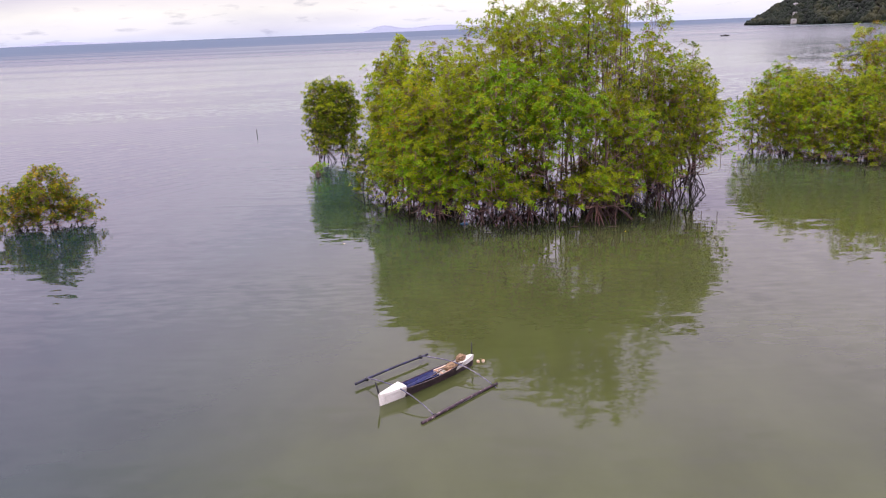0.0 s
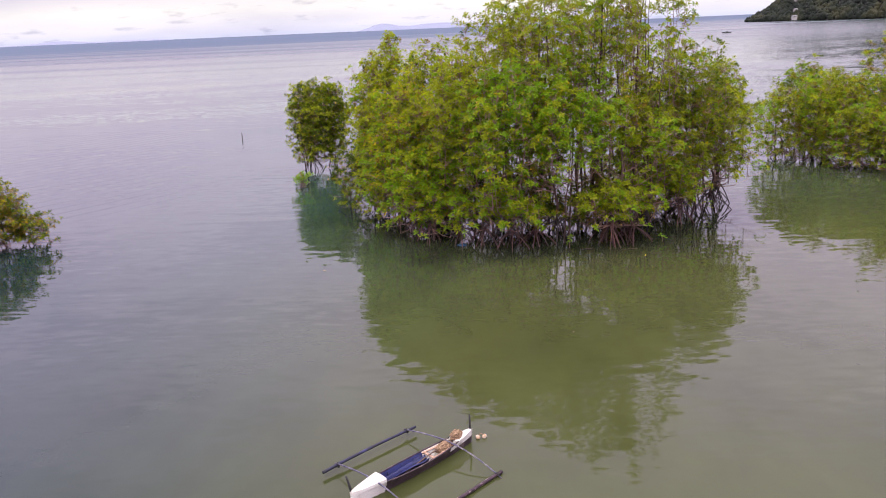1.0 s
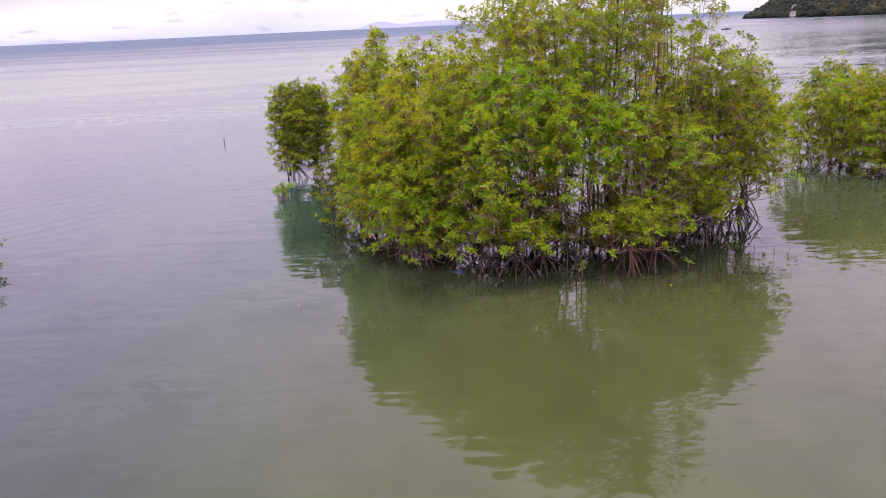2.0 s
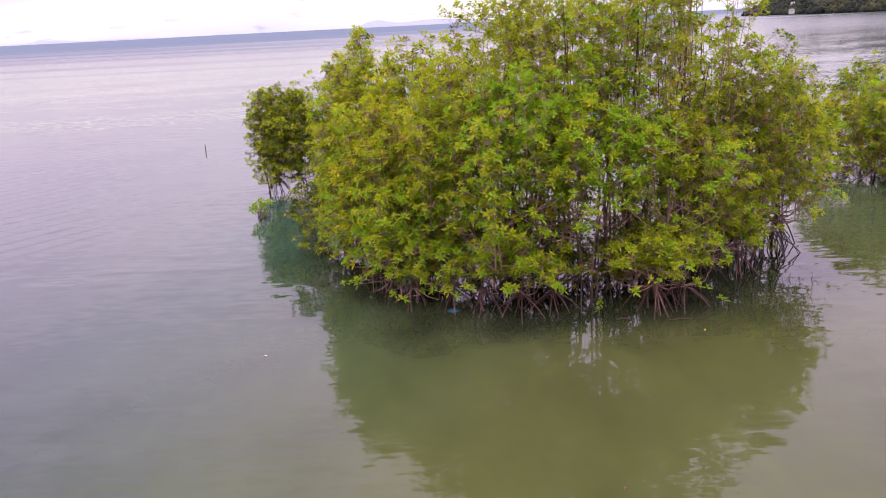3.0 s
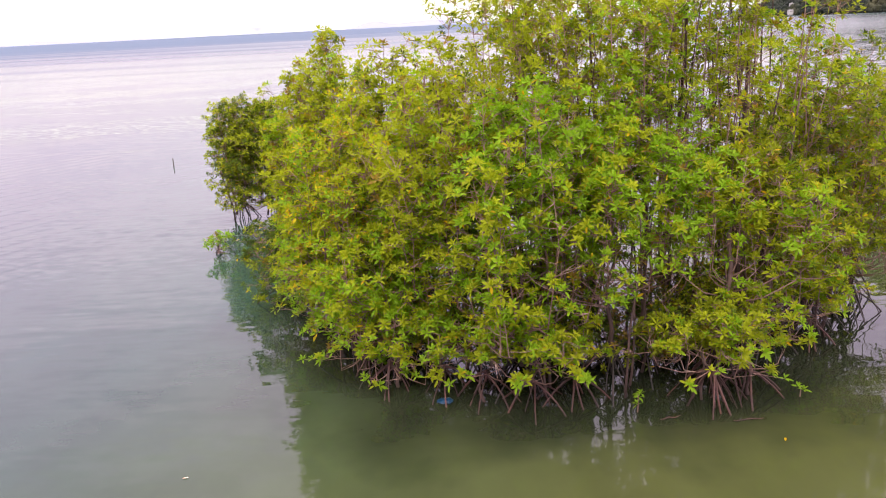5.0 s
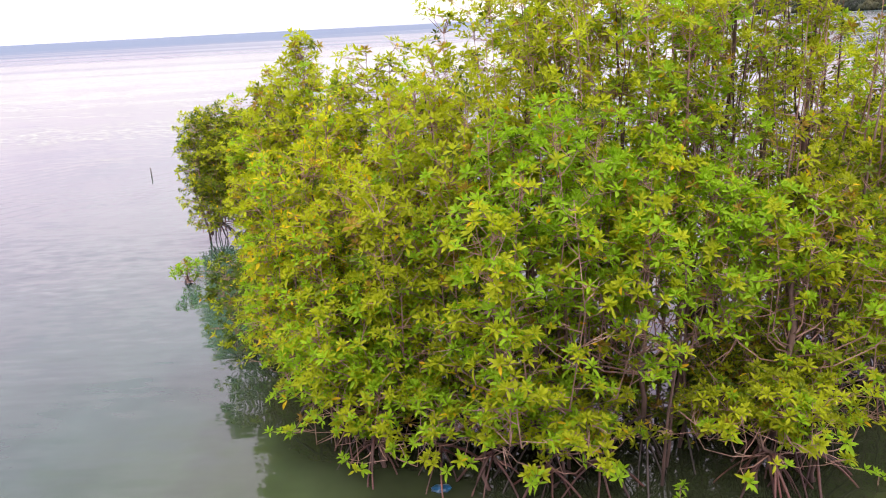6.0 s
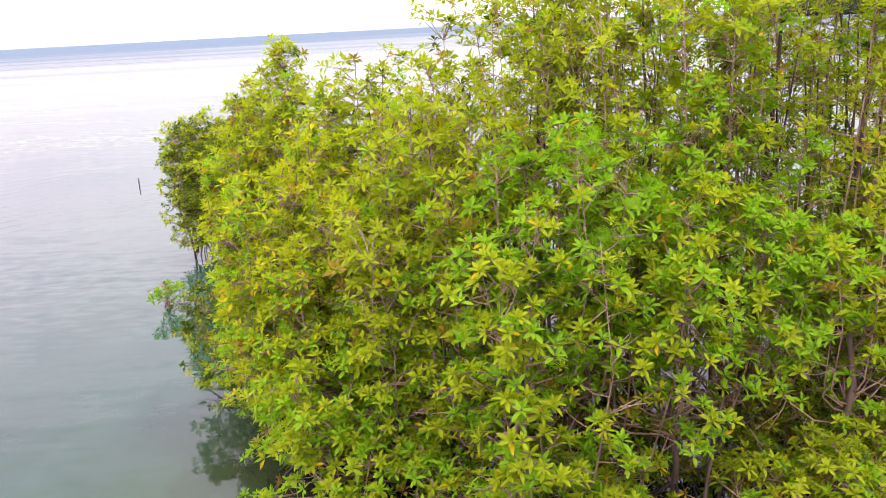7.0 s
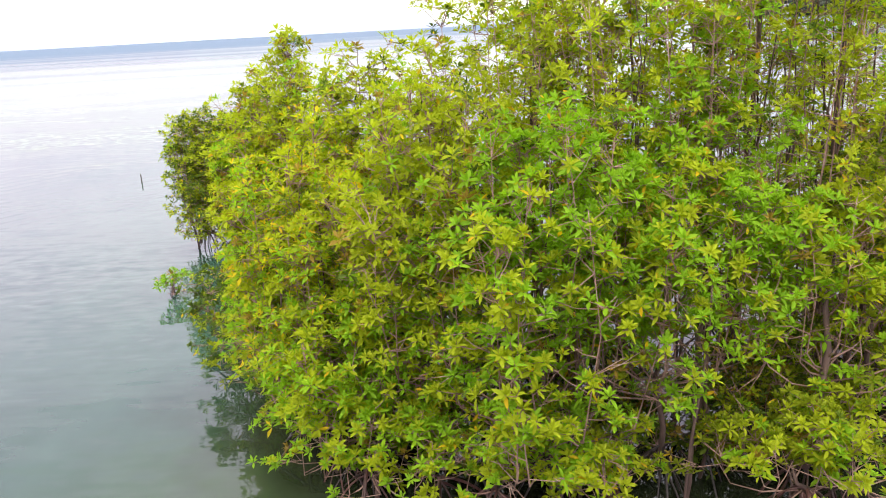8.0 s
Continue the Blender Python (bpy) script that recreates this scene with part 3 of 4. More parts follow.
mangrove(1.0, 36.0, 7.2, 1.5, 29, low=0.35, bright=0.2, dense=0.6)
mangrove(3.4, 36.2, 8.8, 1.6, 30, low=0.45, dense=0.5, dark=0.05, deep=0.0)
mangrove(6.2, 36.2, 9.2, 1.6, 31, low=0.5, dense=0.3, dark=0.05, deep=0.0)
mangrove(8.6, 36.4, 7.6, 1.6, 32, low=0.2, dense=0.7, deep=0.15, dark=0.35)
# low growth along the front rim, in three clumps
for x, y, h, r, seed in ((-1.6, 32.3, 2.6, 0.75, 48), (-0.9, 31.5, 2.3, 0.75, 49), (0.2, 31.2, 1.9, 0.55, 46), (1.2, 30.8, 2.0, 0.65, 41), (2.1, 30.5, 2.2, 0.75, 42), (3.0, 30.7, 1.6, 0.55, 43), (5.6, 30.35, 2.2, 0.9, 44), (6.6, 30.6, 2.1, 0.7, 45), (8.9, 33.2, 2.6, 1.0, 47)):
    rim = x < -0.5
    mangrove(x, y, h, r, seed, low=0.12 if rim else 0.3, droop=0.25 if rim else 0.0, dark=0.5 if x > 5 else 0.2, bright=0.3 if x > 5 else 0.6, deep=0.03, single=50, front=FRONT,
             roots=16 if seed == 44 else 8, spread=0.8, root_z=1.1 if seed == 44 else 0.8, name="mangrove_sapling", root_mat=ROOT_RED, label="low mangrove sapling on red-brown stilt roots", dense=1.2, top=0.7, width=0.42)

# low growth added at the back, seaward side, to block the bright water behind
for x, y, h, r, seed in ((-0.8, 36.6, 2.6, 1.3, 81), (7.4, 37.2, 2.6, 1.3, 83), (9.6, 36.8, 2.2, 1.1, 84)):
    mangrove(x, y, h, r, seed, low=0.1, roots=5, spread=0.6, root_z=0.5, dark=0.6, bright=0.1, deep=0.3, droop=0.25, dense=0.95, name="mangrove_sapling", label="low dark green mangrove sapling added behind taller trees to block bright water")

# low undergrowth among the trunks, its dark leaf tones standing in for shade
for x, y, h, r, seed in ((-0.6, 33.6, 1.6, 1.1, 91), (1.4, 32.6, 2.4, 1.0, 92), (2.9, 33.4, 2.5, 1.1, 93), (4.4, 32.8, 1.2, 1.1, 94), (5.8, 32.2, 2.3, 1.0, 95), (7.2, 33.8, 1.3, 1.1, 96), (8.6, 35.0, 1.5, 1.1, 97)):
    mangrove(x, y, h, r, seed, low=0.08, roots=9, spread=1.0, root_z=0.8, dark=0.5, bright=0.05, deep=0.6, rust=0.15, droop=0.25, dense=1.1, width=0.42, top=0.7, stems=0, name="mangrove_sapling", label="low mangrove sapling among the trunks, shade put into its dark green leaves")

# the lone tree, the low bush and the stand further right
mangrove(-8.6, 48.4, 5.4, 1.15, 51, low=0.12, top=0.6, droop=0.25, roots=12, spread=0.65, root_z=0.8, dark=0.35, bright=0.15, deep=0.5, rust=0.0, old=0.01, label="lone dark green mangrove tree on thin stilt roots", group="mangroves apart", leaf=0.185, dense=1.4, width=0.36)
mangrove(-7.4, 48.8, 5.2, 1.15, 71, low=0.12, top=0.6, droop=0.25, roots=8, spread=0.6, root_z=0.8, dark=0.35, bright=0.2, deep=0.4, rust=0.0, old=0.01, label="slim dark green mangrove tree close beside a lone one", group="mangroves apart", leaf=0.2, dense=1.2, width=0.38)
for x, y, h, r, seed, label in ((-18.6, 32.7, 2.75, 0.8, 52, "round low mangrove bush standing alone in the sea"), (-17.5, 33.0, 1.25, 0.6, 53, "small mangrove bush beside a taller one"), (-19.9, 32.6, 1.9, 0.9, 54, "small mangrove bush beside a taller one")):
    mangrove(x, y, h, r, seed, low=-0.05, roots=4, spread=0.4, root_z=0.3, dark=0.75, bright=0.05, old=0.05, rust=0.26, deep=0.5, dense=2.0, width=0.34, droop=0.4, top=0.6, label=label, group="mangroves apart")
for x, y, h, r, seed in ((18.2, 46.4, 3.9, 1.3, 61), (19.6, 45.2, 4.8, 1.7, 62), (20.6, 42.8, 3.5, 1.5, 63), (20.6, 48.6, 5.2, 1.7, 64), (21.7, 45.6, 4.7, 1.7, 72), (23.4, 44.2, 5.0, 1.8, 65), (24.6, 47.2, 7.6, 1.7, 66), (22.8, 41.8, 3.6, 1.6, 67), (26.6, 45.2, 6.6, 1.9, 68), (27.6, 49.0, 7.4, 1.9, 69), (25.6, 41.6, 4.4, 1.7, 70)):
    mangrove(x, y, h, r, seed, low=0.03, roots=6, root_z=0.7, droop=0.35, dark=0.35, bright=0.35, group="mangroves of the far stand", deep=0.15, rust=0.2 if h > 6 else 0.08, dense=0.7 if h > 6 else 1.3, top=0.7, leaf=0.185, width=0.58)
# seedlings just above the water
def seedling(x, y, h, whorls, seed, label):
    rng = random.Random(seed)
    ob = new("mangrove_seedling")
    ob.location = (x, y, 0)
    tagged(ob, label, "seedling", "mangroves apart")
    part("stem", tube(bmesh.new(), [(0, 0, -0.3), (0.01, 0.01, h * 0.5), (0.0, -0.01, h)], [0.014, 0.012, 0.007], 6), TWIG, ob)
    for i in range(whorls):
        r = new("rosette", WHORL_MESHES[(3 * i) % len(WHORL_MESHES)])
        r.parent = ob
        r.matrix_basis = Matrix.Translation((rng.uniform(-0.06, 0.06), rng.uniform(-0.06, 0.06), h * (1 - 0.25 * i))) @ Matrix.Rotation(rng.uniform(0, 6), 4, "Z") @ Matrix.Rotation(rng.uniform(-0.4, 0.4), 4, "X") @ Matrix.Scale(0.95, 4)


seedling(4.12, 29.99, 0.42, 3, 56, "small fresh green mangrove seedling before the stilt roots")
seedling(7.56, 30.38, 0.22, 2, 57, "tiny yellow-green mangrove seedling rising from the water")
mangrove(-8.2, 43.0, 0.55, 0.05, 55, low=0.3, roots=3, spread=0.2, root_z=0.3, name="mangrove_seedling", label="yellow-green mangrove seedling just above the water", group="mangroves apart", bright=0.9)


# ---- the outrigger canoe: hull axis along local x (bow +x), port -y to the camera's right ----
BOAT = Matrix.Translation((-0.73, 15.6, -0.06)) @ Matrix.Rotation(radians(44.2), 4, "Z")
canoe = new("outrigger_canoe")
canoe.matrix_world = BOAT
tagged(canoe, "small white and dark blue outrigger canoe with two bamboo floats, moored", "boat")
HALF = 1.46


def beam(u):
    return 0.182 * max(0.0, 1 - abs(u / HALF) ** 2.0) ** 0.85 + 0.012


def sheer(u):
    return 0.27 + 0.075 * (u / HALF) ** 2


def hull_section(u, k):
    """A point of the port half: k 0 at the keel, 1 at the gunwale."""
    b = beam(u)
    return b * (k ** 0.55) * (0.62 + 0.38 * k), -0.10 + (sheer(u) + 0.10) * k


US = [HALF * (-1 + 2 * i / 48) for i in range(49)]
KS = [0.0, 0.12, 0.26, 0.4, 0.55, 0.7, 0.85, 1.0]


def skin(inset, u0, u1, paint):
    """One skin of the hull, from keel to gunwale; paint gives each face its material index."""
    bm = bmesh.new()
    rows = []
    us = [u for u in US if u0 <= u <= u1]
    for u in us:
        row = []
        for side in (1, -1):
            for k in (KS if side == 1 else KS[1:]):
                w, z = hull_section(u, k)
                rake = 0.05 * (u / HALF) * (k - 0.4) if abs(u) > HALF * 0.8 else 0.0
                row.append((k * side, bm.verts.new((u + rake, side * max(w - inset, 0.002), z + inset * (1 - k)))))
        row.sort(key=lambda q: q[0])
        rows.append([v for _, v in row])
    for a, b in zip(rows, rows[1:]):
        for i in range(len(a) - 1):
            f = bm.faces.new((a[i], b[i], b[i + 1], a[i + 1]))
            f.material_index = paint(f.calc_center_median())
    for row in (rows[0], rows[-1]):
        bm.faces.new(row if row is rows[-1] else row[::-1])
    bmesh.ops.recalc_face_normals(bm, faces=bm.faces)
    return bm


def outer_paint(c):
    if c.z < 0.035 or -0.80 < c.x < 0.80 or c.x >= 0.80 and c.z < sheer(c.x) - 0.11:
        return 1
    return 0


part("hull", skin(0.0, -HALF, HALF, outer_paint), [WHITE_PAINT, HULL_PAINT], canoe, "white hull with dark worn sides")
part("lining", skin(0.013, -0.85, 1.02, lambda c: 1 if c.x < 0.30 else 0), [WHITE_PAINT, BLUE_PAINT], canoe, "blue and white painted inside of the hull")


def deck(u0, u1, lift0, lift1, name, label, thick=0.02):
    bm = bmesh.new()
    top, low = [], []
    n = 10
    for i in range(n + 1):
        u = u0 + (u1 - u0) * i / n
        b = beam(u) + 0.012
        z = sheer(u) + lift0 + (lift1 - lift0) * i / n
        top.append([bm.verts.new((u, -b, z)), bm.verts.new((u, 0, z + 0.012)), bm.verts.new((u, b, z))])
        low.append([bm.verts.new((u, -b, z - thick)), bm.verts.new((u, 0, z - thick)), bm.verts.new((u, b, z - thick))])
    for i in range(n):
        for j in range(2):
            bm.faces.new((top[i][j], top[i + 1][j], top[i + 1][j + 1], top[i][j + 1]))
            bm.faces.new((low[i][j], low[i][j + 1], low[i + 1][j + 1], low[i + 1][j]))
        for j in (0, 2):
            bm.faces.new((top[i][j], low[i][j], low[i + 1][j], top[i + 1][j]))
    for i in (0, n):
        bm.faces.new((top[i][0], top[i][1], top[i][2], low[i][2], low[i][1], low[i][0]))
    bmesh.ops.recalc_face_normals(bm, faces=bm.faces)
    return part(name, bm, WHITE_PAINT, canoe, label, smooth=False)


deck(-HALF * 0.995, -0.80, 0.0, 0.075, "stern_deck", "white boxed deck", 0.06)
deck(0.98, HALF * 0.995, 0.012, 0.012, "bow_deck", "white painted plank deck")
bm = box(bmesh.new(), (-0.806, 0, 0.30), (0.018, 2 * beam(-0.80) + 0.01, 0.13), bevel=0.004)
part("bulkhead", bm, WHITE_PAINT, canoe)
bm = box(bmesh.new(), (0.99, 0, 0.23), (0.018, 1.6 * beam(0.99), 0.10), bevel=0.004)
part("bulkhead", bm, PALE_WOOD, canoe)
# floor boards
for k in (-1, 0, 1):
    bm = box(bmesh.new(), (0.05, k * 0.042, 0.035), (1.4, 0.038, 0.015), bevel=0.003)
    part("floor_board", bm, BLUE_PAINT, canoe)
# gunwale strips
for side in (1, -1):
    pts = [(u, side * (beam(u) + 0.004), sheer(u) + 0.008) for u in [-0.80 + 1.80 * i / 16 for i in range(17)]]
    part("gunwale", tube(bmesh.new(), pts, 0.014, 6), HULL_PAINT, canoe)
# pale frames and a thwart before the bow deck
for u in (0.36, 0.62):
    b = beam(u)
    part("thwart", box(bmesh.new(), (u, 0, 0.25), (0.055, 1.84 * b, 0.02), bevel=0.004), PALE_WOOD, canoe, "bare pale wooden thwart")
for side in (1, -1):
    pts = [(u, side * (beam(u) - 0.042), 0.262) for u in (0.3, 0.5, 0.7, 0.95)]
    part("inner_rail", tube(bmesh.new(), pts, 0.017, 6), PALE_WOOD, canoe)
for u in (-0.55, -0.2, 0.12):
    half = [hull_section(u, k) for k in (0.2, 0.35, 0.5, 0.65, 0.8, 0.95)]
    pts = [(u, -(w - 0.03), z) for w, z in half[::-1]] + [(u, w - 0.03, z) for w, z in half]
    part("rib", tube(bmesh.new(), pts, 0.012, 5), BLUE_PAINT, canoe)
# end posts
part("end_post", tube(bmesh.new(), [(HALF - 0.03, 0, 0.20), (HALF - 0.02, 0, 0.45), (HALF - 0.02, 0.003, 0.68)], [0.02, 0.019, 0.015], 8), BLACK_WOOD, canoe, "thin black post")
part("end_post", tube(bmesh.new(), [(-HALF + 0.05, 0.05, 0.22), (-HALF + 0.02, 0.07, 0.42), (-HALF - 0.02, 0.09, 0.62)], [0.022, 0.022, 0.017], 8), BLACK_WOOD, canoe, "thin black post")


def knotted(pts, radius, sides=8):
    """A bamboo pole: slightly thicker at its joints."""
    out, rad = [], []
    a, b = Vector(pts[0]), Vector(pts[-1])
    for i in range(25):
        k = i / 24
        p = a.lerp(b, k) + Vector((0, 0.012 * math.sin(3 * k + a.y), 0.02 * math.sin(math.pi * k)))
        out.append(p)
        rad.append(radius * (1.0 - 0.18 * k) * (1.12 if i % 4 == 0 else 1.0))
    return tube(bmesh.new(), out, rad, sides)


part("float", knotted([(-1.30, 1.10, 0.17), (0.95, 1.10, 0.19)], 0.032), NAVY_FLOAT, canoe, "dark blue bamboo float")
part("float", knotted([(-1.36, -1.28, 0.08), (1.06, -1.20, 0.09)], 0.035), FLOAT_PAINT, canoe, "worn purple-brown bamboo float lying in the water")


def boom(u_l, u_r, name):
    pts, rad = [], []
    for i in range(15):
        k = i / 14
        v = 1.16 - k * 2.46
        z = 0.35 - 0.16 * (abs(v) / 1.2) ** 1.7 - 0.10 * max(0, k - 0.5) * 2 * abs(v / 1.2) ** 1.5
        pts.append((u_l + (u_r - u_l) * k, v, z))
        rad.append(0.016 - 0.004 * abs(v) / 1.2)
    return part(name, tube(bmesh.new(), pts, rad, 7), BOOM_PAINT, canoe, "faded blue-grey outrigger boom")


boom(0.72, 0.94, "boom")
boom(-0.98, -0.95, "boom")
# lashings
for u, v, z in ((0.72, 1.10, 0.19), (-0.98, 1.10, 0.18), (0.93, -1.205, 0.09), (-0.95, -1.265, 0.09)):
    r_ = bmesh.new()
    pts = [(u + 0.02 * math.sin(i), v + 0.052 * math.cos(i * 1.3), z + 0.048 * math.sin(i * 1.3)) for i in range(14)]
    part("lashing", tube(r_, pts, 0.007, 4), BLACK_WOOD, canoe)


def on_boat(u, v, z, turn=0.0):
    return BOAT @ Matrix.Translation((u, v, z)) @ Matrix.Rotation(turn, 4, "Z")


# paddle lying in the cockpit
paddle = new("paddle")
paddle.matrix_world = on_boat(0.28, -0.03, 0.285, 0.09)
tagged(paddle, "weathered brown wooden paddle lying across the canoe's thwarts", "paddle")
part("shaft", tube(bmesh.new(), [(-0.75, 0, -0.08), (0, 0, 0), (0.35, 0, 0.012)], 0.014, 7), OLD_WOOD, paddle)
bm = bmesh.new()
bmesh.ops.create_uvsphere(bm, u_segments=14, v_segments=8, radius=1.0)
bmesh.ops.transform(bm, matrix=Matrix.Translation((0.52, 0, 0.016)) @ Matrix.Diagonal((0.22, 0.065, 0.012, 1)), verts=bm.verts)
part("blade", bm, OLD_WOOD, paddle)


def heap(name, m, size, seed, label, category):
    """A coiled, tangled bundle of net and line."""
    rng = random.Random(seed)
    bm = bmesh.new()
    bmesh.ops.create_icosphere(bm, subdivisions=3, radius=1.0)
    for v in bm.verts:
        k = 1 + 0.28 * noise.noise(v.co * 2.2 + Vector((seed, 0, 0))) + 0.12 * noise.noise(v.co * 7)
        v.co = Vector((v.co.x * size[0], v.co.y * size[1], max(v.co.z, -0.35) * size[2])) * k
    for _ in range(9):
        a0, rr, zz = rng.uniform(0, 6.28), rng.uniform(0.5, 1.0), rng.uniform(0.1, 0.9)
        pts = [(size[0] * rr * math.cos(a0 + j * 0.45), size[1] * rr * math.sin(a0 + j * 0.45), size[2] * (zz + 0.12 * math.sin(j * 1.7 + a0))) for j in range(12)]
        tube(bm, pts, 0.007, 4)
    ob = part(name, bm, NET)
    ob.matrix_world = m
    return tagged(ob, label, category)


heap("fishing_net", on_boat(1.08, 0.02, 0.35), (0.14, 0.10, 0.10), 3, "tan bundle of fishing net heaped on the canoe's deck", "net")
heap("fishing_net", on_boat(0.74, 0.0, 0.26), (0.2, 0.10, 0.10), 8, "brown tangle of net and line in the canoe", "net")
# folded blue tarpaulin in the cockpit
bm = bmesh.new()
bmesh.ops.create_grid(bm, x_segments=40, y_segments=12, size=1.0)
for v in bm.verts:
    u = -0.25 + v.co.x * 0.52
    w = beam(u) * 0.66 * v.co.y
    v.co = Vector((u, w, 0.225 + 0.05 * math.sin(w * 42 + 3 * noise.noise(Vector((u * 3, w * 8, 0)))) + 0.03 * noise.noise(Vector((u * 5, w * 9, 2))) + 0.05 * abs(w / 0.2) ** 2))
bmesh.ops.solidify(bm, geom=list(bm.faces), thickness=0.01)
tarp = part("tarpaulin", bm, BLUE_PAINT)
tarp.matrix_world = BOAT
tagged(tarp, "creased navy blue tarpaulin spread inside the canoe", "tarpaulin")

# mooring buoy: two foam lumps on a line
buoy = new("buoy")
buoy.location = (0.51, 16.75, 0)
tagged(buoy, "pair of weathered white foam buoys floating beside the canoe", "buoy")
for k, (dx, dy) in enumerate(((-0.06, 0.0), (0.07, 0.02))):
    bm = bmesh.new()
    bmesh.ops.create_icosphere(bm, subdivisions=3, radius=0.045)
    for v in bm.verts:
        v.co = v.co * (1 + 0.3 * noise.noise(v.co * 16 + Vector((k * 5, 0, 0)))) + Vector((dx, dy, 0.03))
    part("foam_lump", bm, FOAM, buoy)
part("line", tube(bmesh.new(), [(-0.06, 0, 0.06), (0.0, 0.01, 0.10), (0.07, 0.02, 0.06)], 0.008, 5), NET, buoy)


# ---- small things in the water ----
def stake(x, y, height, lean, seed, label):
    rng = random.Random(seed)
    pts = [(lean * k + rng.uniform(-0.01, 0.01), rng.uniform(-0.01, 0.01), -0.4 + (height + 0.4) * k) for k in (0, 0.3, 0.6, 0.85, 1)]
    ob = part("stake", tube(bmesh.new(), pts, [0.035, 0.034, 0.034, 0.03, 0.025], 7), WET_WOOD)
    ob.location = (x, y, 0)
    return tagged(ob, label, "stake")


stake(-17.0, 63.5, 0.48, 0.0, 1, "dark wooden stake standing in open water")
stake(-5.0, 38.2, 1.0, 0.05, 2, "dark stake in the water beside the mangroves")

sack = bmesh.new()
bmesh.ops.create_icosphere(sack, subdivisions=4, radius=1.0)
for v in sack.verts:
    k = 1 + 0.3 * noise.noise(v.co * 2.0) + 0.14 * noise.noise(v.co * 6)
    v.co = Vector((v.co.x * 0.17, v.co.y * 0.11, max(v.co.z, -0.5) * 0.06)) * k
ob = part("plastic_sack", sack, BLUE_PLASTIC)
ob.location = (0.2, 30.8, 0.005)
tagged(ob, "crumpled blue plastic sack caught among mangrove roots", "sack")


def drift(x, y, length, az, seed):
    rng = random.Random(seed)
    pts = [(length * (k - 0.5) * math.cos(az) + rng.uniform(-0.03, 0.03), length * (k - 0.5) * math.sin(az) + rng.uniform(-0.03, 0.03), 0.012 + 0.02 * rng.random()) for k in (0, 0.2, 0.4, 0.6, 0.8, 1)]
    ob = part("drift_branch", tube(bmesh.new(), pts, [0.008, 0.012, 0.013, 0.012, 0.01, 0.006], 6), ROOT_RED)
    ob.location = (x, y, 0)
    return tagged(ob, "brown drift branch floating by the mangrove roots", "branch", "drift wood")


drift(6.2, 29.5, 0.6, 0.05, 3)
drift(4.7, 29.7, 0.4, 0.2, 4)


def fallen_leaf(x, y, az, mat, label):
    me = bpy.data.meshes.new("floating_leaf")
    v = leaf_verts(rng0, 0.11, 0.045, 0.008, 0.01)
    me.from_pydata([(a, b, c + 0.008) for a, b, c in v], [], [(0, 6, 3, 2, 1), (0, 5, 4, 3, 6)])
    me.materials.append(mat)
    ob = new("floating_leaf", me)
    ob.matrix_world = pose(x, y, 0.004, 0, 0, az)
    mod = ob.modifiers.new("thickness", "SOLIDIFY")
    mod.thickness = 0.003
    return tagged(ob, label, "leaf", "fallen leaves")


for x, y, az, mat in ((-4.6, 28.2, 20, FOAM), (3.1, 22.0, 70, ROOT_RED), (-2.6, 26.5, 200, ROOT_RED), (6.6, 28.8, 250, LEAF_OLD)):
    fallen_leaf(x, y, az, mat, "pale bleached leaf floating on the water" if mat is FOAM else "dead brown leaf floating on the water" if mat is ROOT_RED else "fallen yellow mangrove leaf floating on the water")


# ---- the far shore ----
NEARER = 0.5  # the whole headland is laid out 1500 m off and brought in
SHIFT = -7.0


def ridge(x):
    """The headland's height along x, at the shore distance."""
    k = (x - 535) / 100
    return 0 if k <= 0 else 72 * (1 - math.exp(-2.3 * k)) * (0.92 + 0.10 * math.sin(x * 0.10) + 0.06 * math.sin(x * 0.33))


bm = bmesh.new()
NX, NY = 110, 24
grid = []
for i in range(NX + 1):
    x = 531 + 250 * i / NX
    line = []
    for j in range(NY + 1):
        d = j / NY
        y = 1480 + 420 * d + 10 * math.sin(x * 0.09) - 3.0 * (x - 531)
        hgt = ridge(x) * min(1, 3.2 * d) ** 0.8 * (1 - 0.6 * max(0, d - 0.5)) + 5 * noise.noise(Vector((x * 0.02, y * 0.02, 0))) * min(1, 5 * d) - 1.0
        line.append(bm.verts.new((x + 170 * d, y, hgt if i else -1)))
    grid.append(line)
for i in range(NX):
    for j in range(NY):
        bm.faces.new((grid[i][j], grid[i + 1][j], grid[i + 1][j + 1], grid[i][j + 1]))
headland = part("headland", bm, [ROCK])
headland.scale = (NEARER, NEARER, NEARER)
headland.location.x = SHIFT
tagged(headland, "low rocky headland covered in dark green woods", "headland", kind="structure")

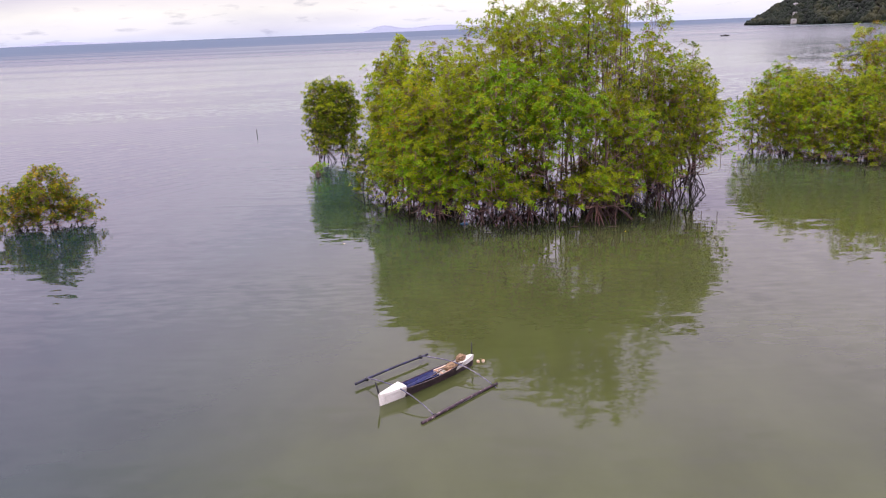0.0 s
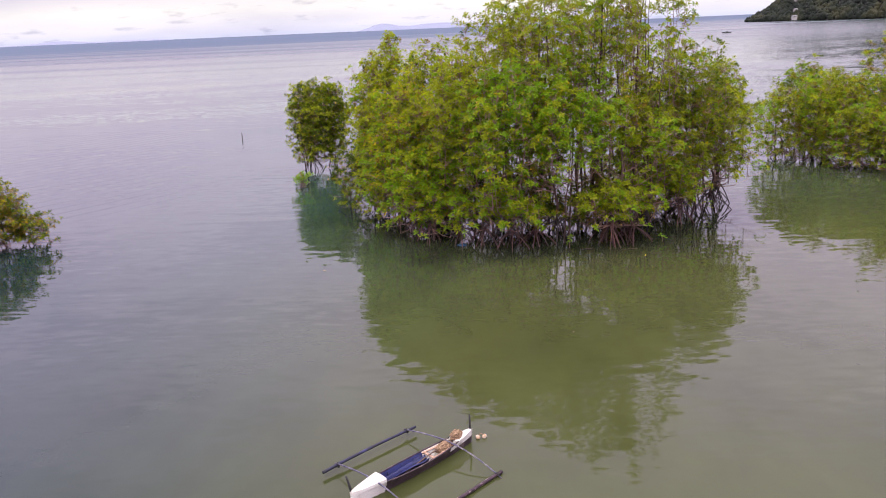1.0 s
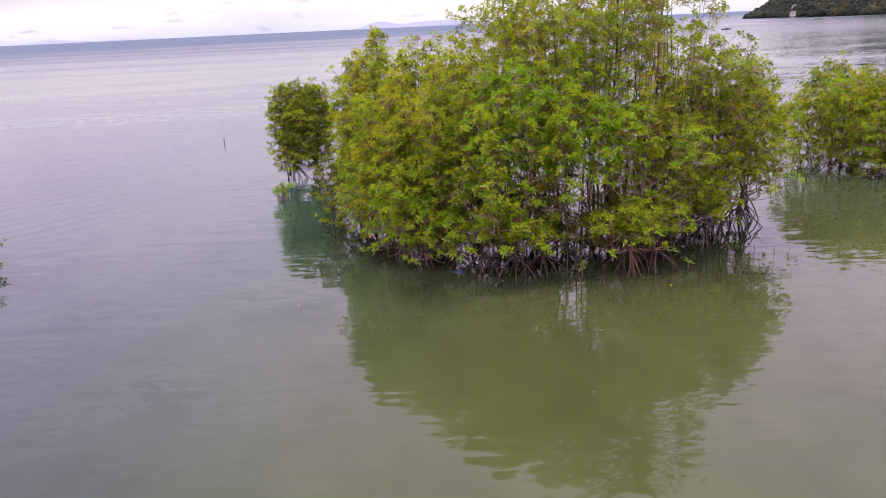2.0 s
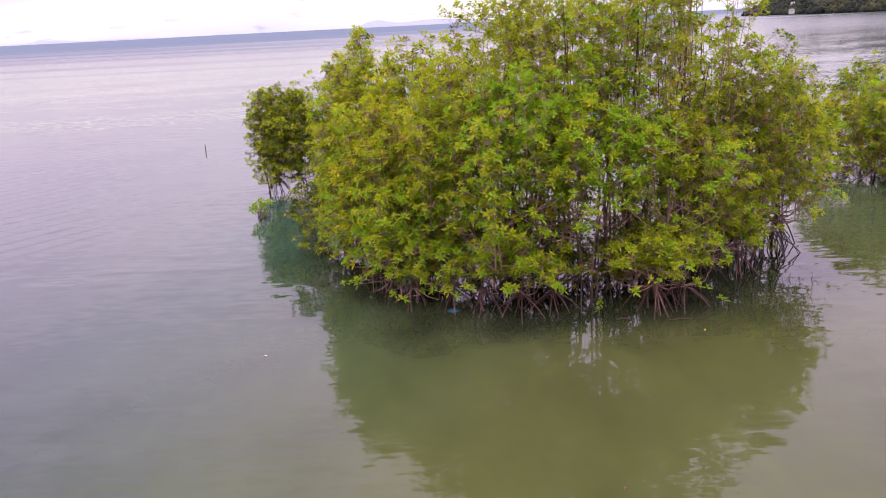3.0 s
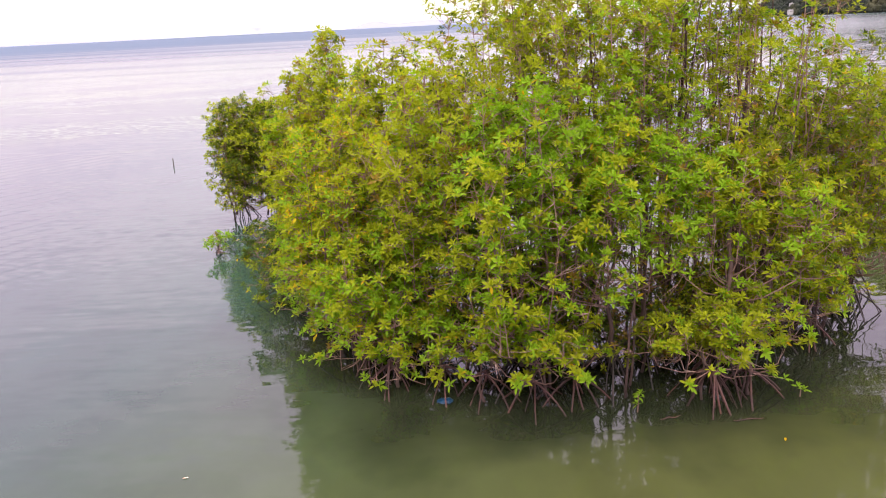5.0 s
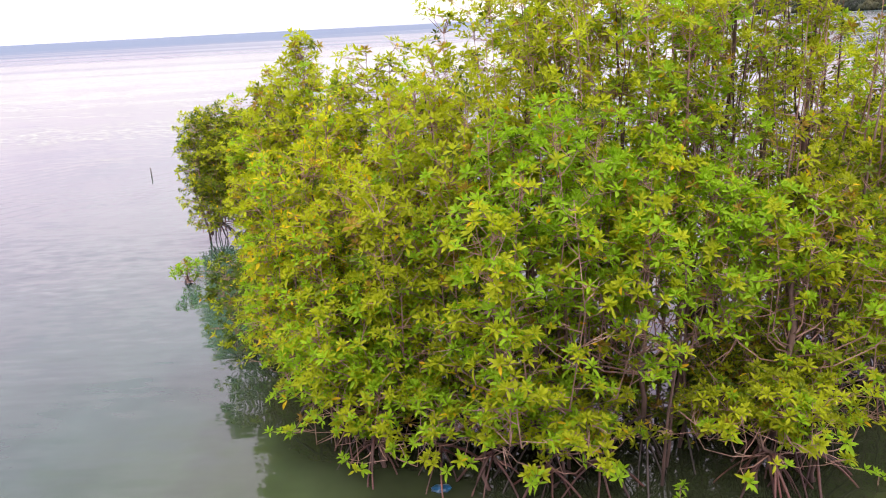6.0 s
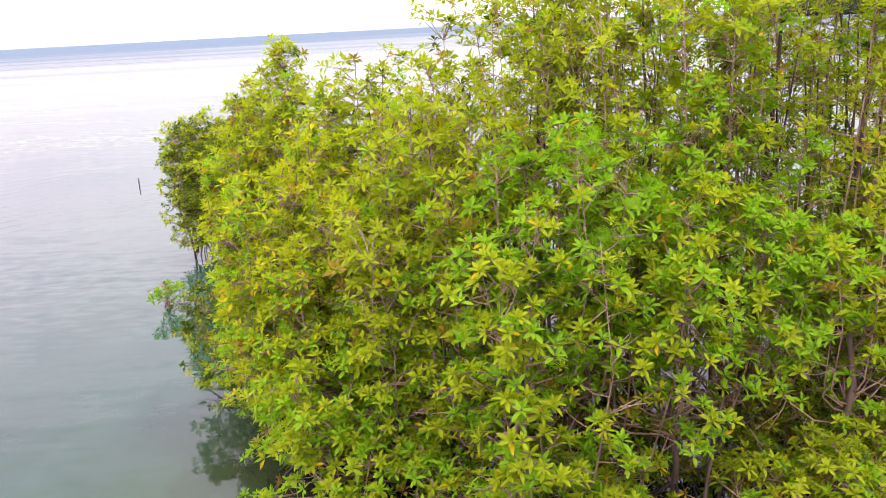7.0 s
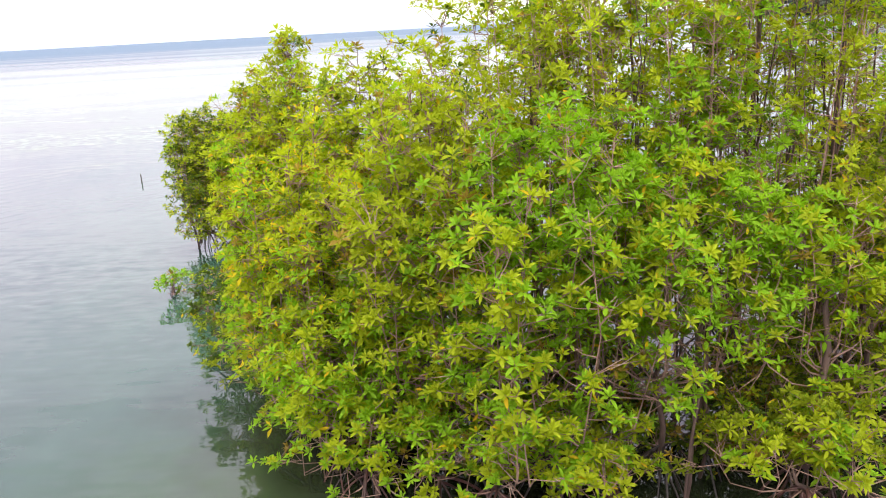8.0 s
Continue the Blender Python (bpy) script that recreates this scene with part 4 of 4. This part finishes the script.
# its woods: lumpy crowns joined into one
rngw = random.Random(9)
unit = bmesh.new()
bmesh.ops.create_icosphere(unit, subdivisions=1, radius=1.0)
uv_ = np.array([v.co[:] for v in unit.verts])
uf_ = np.array([[v.index for v in f.verts] for f in unit.faces])
unit.free()
vs, fs = [], []
for k in range(5200):
    x = 534 + 190 * rngw.random() ** 1.2
    d = rngw.random() ** 1.6 * 0.5
    y = 1480 + 420 * d + 10 * math.sin(x * 0.09) - 3.0 * (x - 531)
    z = ridge(x) * min(1, 3.2 * d) ** 0.8 + 2.0
    rad = (rngw.uniform(1.3, 3.0) + 4.0 * rngw.random() ** 4) * min(1.0, 0.6 + (x - 531) / 40)
    bumpy = 1 + 0.3 * np.sin(uv_ @ np.array([3.1, 2.3, 4.0]) * 1.7 + k) + 0.2 * np.sin(uv_ @ np.array([-5, 4.0, 3.0]) + 2 * k)
    vs.append(uv_ * bumpy[:, None] * np.array([rad, rad, rad * rngw.uniform(0.7, 1.5)]) + np.array([x + 170 * d, y, z]))
    fs.append(uf_ + k * len(uv_))
me = bpy.data.meshes.new("woods")
me.from_pydata(np.concatenate(vs).tolist(), [], np.concatenate(fs).tolist())
me.materials.append(WOODS)
me.polygons.foreach_set("use_smooth", [True] * len(me.polygons))
woods = new("woods", me)
woods.scale = (NEARER, NEARER, NEARER)
woods.location.x = SHIFT
tagged(woods, "dense dark green woods over the headland", "woods", kind="stuff")


def far_house(x, y, z, w, d, h):
    house = new("house")
    house.location = Vector((x, y, z)) * NEARER + Vector((SHIFT, 0, 0))
    tagged(house, "pale plastered house among the headland's trees", "house", "headland houses")
    part("wall", box(bmesh.new(), (0, 0, h / 2 - 1), (w, d, h + 2)), PLASTER, house, smooth=False)
    bm = bmesh.new()
    ring = [bm.verts.new(p) for p in ((-w * 0.58, -d * 0.58, h), (w * 0.58, -d * 0.58, h), (w * 0.58, d * 0.58, h), (-w * 0.58, d * 0.58, h))]
    tops = [bm.verts.new((-w * 0.3, 0, h * 1.35)), bm.verts.new((w * 0.3, 0, h * 1.35))]
    for f in ((ring[0], ring[1], tops[1], tops[0]), (ring[1], ring[2], tops[1]), (ring[2], ring[3], tops[0], tops[1]), (ring[3], ring[0], tops[0])):
        bm.faces.new(f)
    bm.faces.new(ring[::-1])
    part("roof", bm, ROOFING, house, smooth=False)
    for k in (-0.28, 0.0, 0.28):
        part("window", box(bmesh.new(), (w * k, -d / 2 - 0.02, h * 0.55), (w * 0.14, 0.1, h * 0.3)), DARK_GLASS, house, smooth=False)


far_house(574, 1349, 5, 3.2, 4, 1.6)
far_house(587, 1376, 16, 3.0, 4, 1.5)
far_house(603, 1416, 30, 2.6, 4, 2.0)

# a small boat far out
far_boat = new("fishing_boat")
far_boat.location = (117.0, 352.0, 0)
tagged(far_boat, "dark low fishing boat far out on the water", "boat")
bm = bmesh.new()
bmesh.ops.create_uvsphere(bm, u_segments=20, v_segments=10, radius=1.0)
for v in bm.verts:
    v.co = Vector((v.co.x * 2.0, v.co.y * 0.45, min(v.co.z, 0.25) * 0.55 + 0.22 + 0.12 * v.co.x ** 2))
part("hull", bm, BLACK_WOOD, far_boat)
part("cabin", box(bmesh.new(), (0.2, 0, 0.5), (0.9, 0.5, 0.35), bevel=0.05), WET_WOOD, far_boat)
for side in (1, -1):
    part("float", tube(bmesh.new(), [(-1.6, side * 1.2, 0.08), (1.6, side * 1.2, 0.10)], 0.07, 6), BLACK_WOOD, far_boat)
for u in (-0.8, 0.8):
    part("boom", tube(bmesh.new(), [(u, -1.2, 0.12), (u, 0, 0.45), (u, 1.2, 0.12)], 0.04, 5), BLACK_WOOD, far_boat)

# hills on the horizon, distance haze put into their lavender base colour
HAZE, hn, hl, hb = material("hazed_hills", 1.0)
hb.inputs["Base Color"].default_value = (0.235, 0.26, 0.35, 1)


def far_hills(x0, x1, y, peaks, name):
    bm = bmesh.new()
    n = 90
    base, crest, back = [], [], []
    for i in range(n + 1):
        x = x0 + (x1 - x0) * i / n
        k = i / n
        z = math.sin(math.pi * k) ** 0.5 * (6 + 5 * math.sin(x * 0.004 + 1) + 4 * noise.noise(Vector((x * 0.004, 3, 0)))) + sum(h * math.exp(-((x - px) / w) ** 2) for px, h, w in peaks)
        base.append(bm.verts.new((x, y, -2)))
        crest.append(bm.verts.new((x, y + 120, max(z, 0))))
        back.append(bm.verts.new((x, y + 260, -2)))
    for i in range(n):
        bm.faces.new((base[i], base[i + 1], crest[i + 1], crest[i]))
        bm.faces.new((crest[i], crest[i + 1], back[i + 1], back[i]))
    return tagged(part(name, bm, HAZE), "faint lavender hills along the far horizon, haze put into their colour", "hills", kind="structure")


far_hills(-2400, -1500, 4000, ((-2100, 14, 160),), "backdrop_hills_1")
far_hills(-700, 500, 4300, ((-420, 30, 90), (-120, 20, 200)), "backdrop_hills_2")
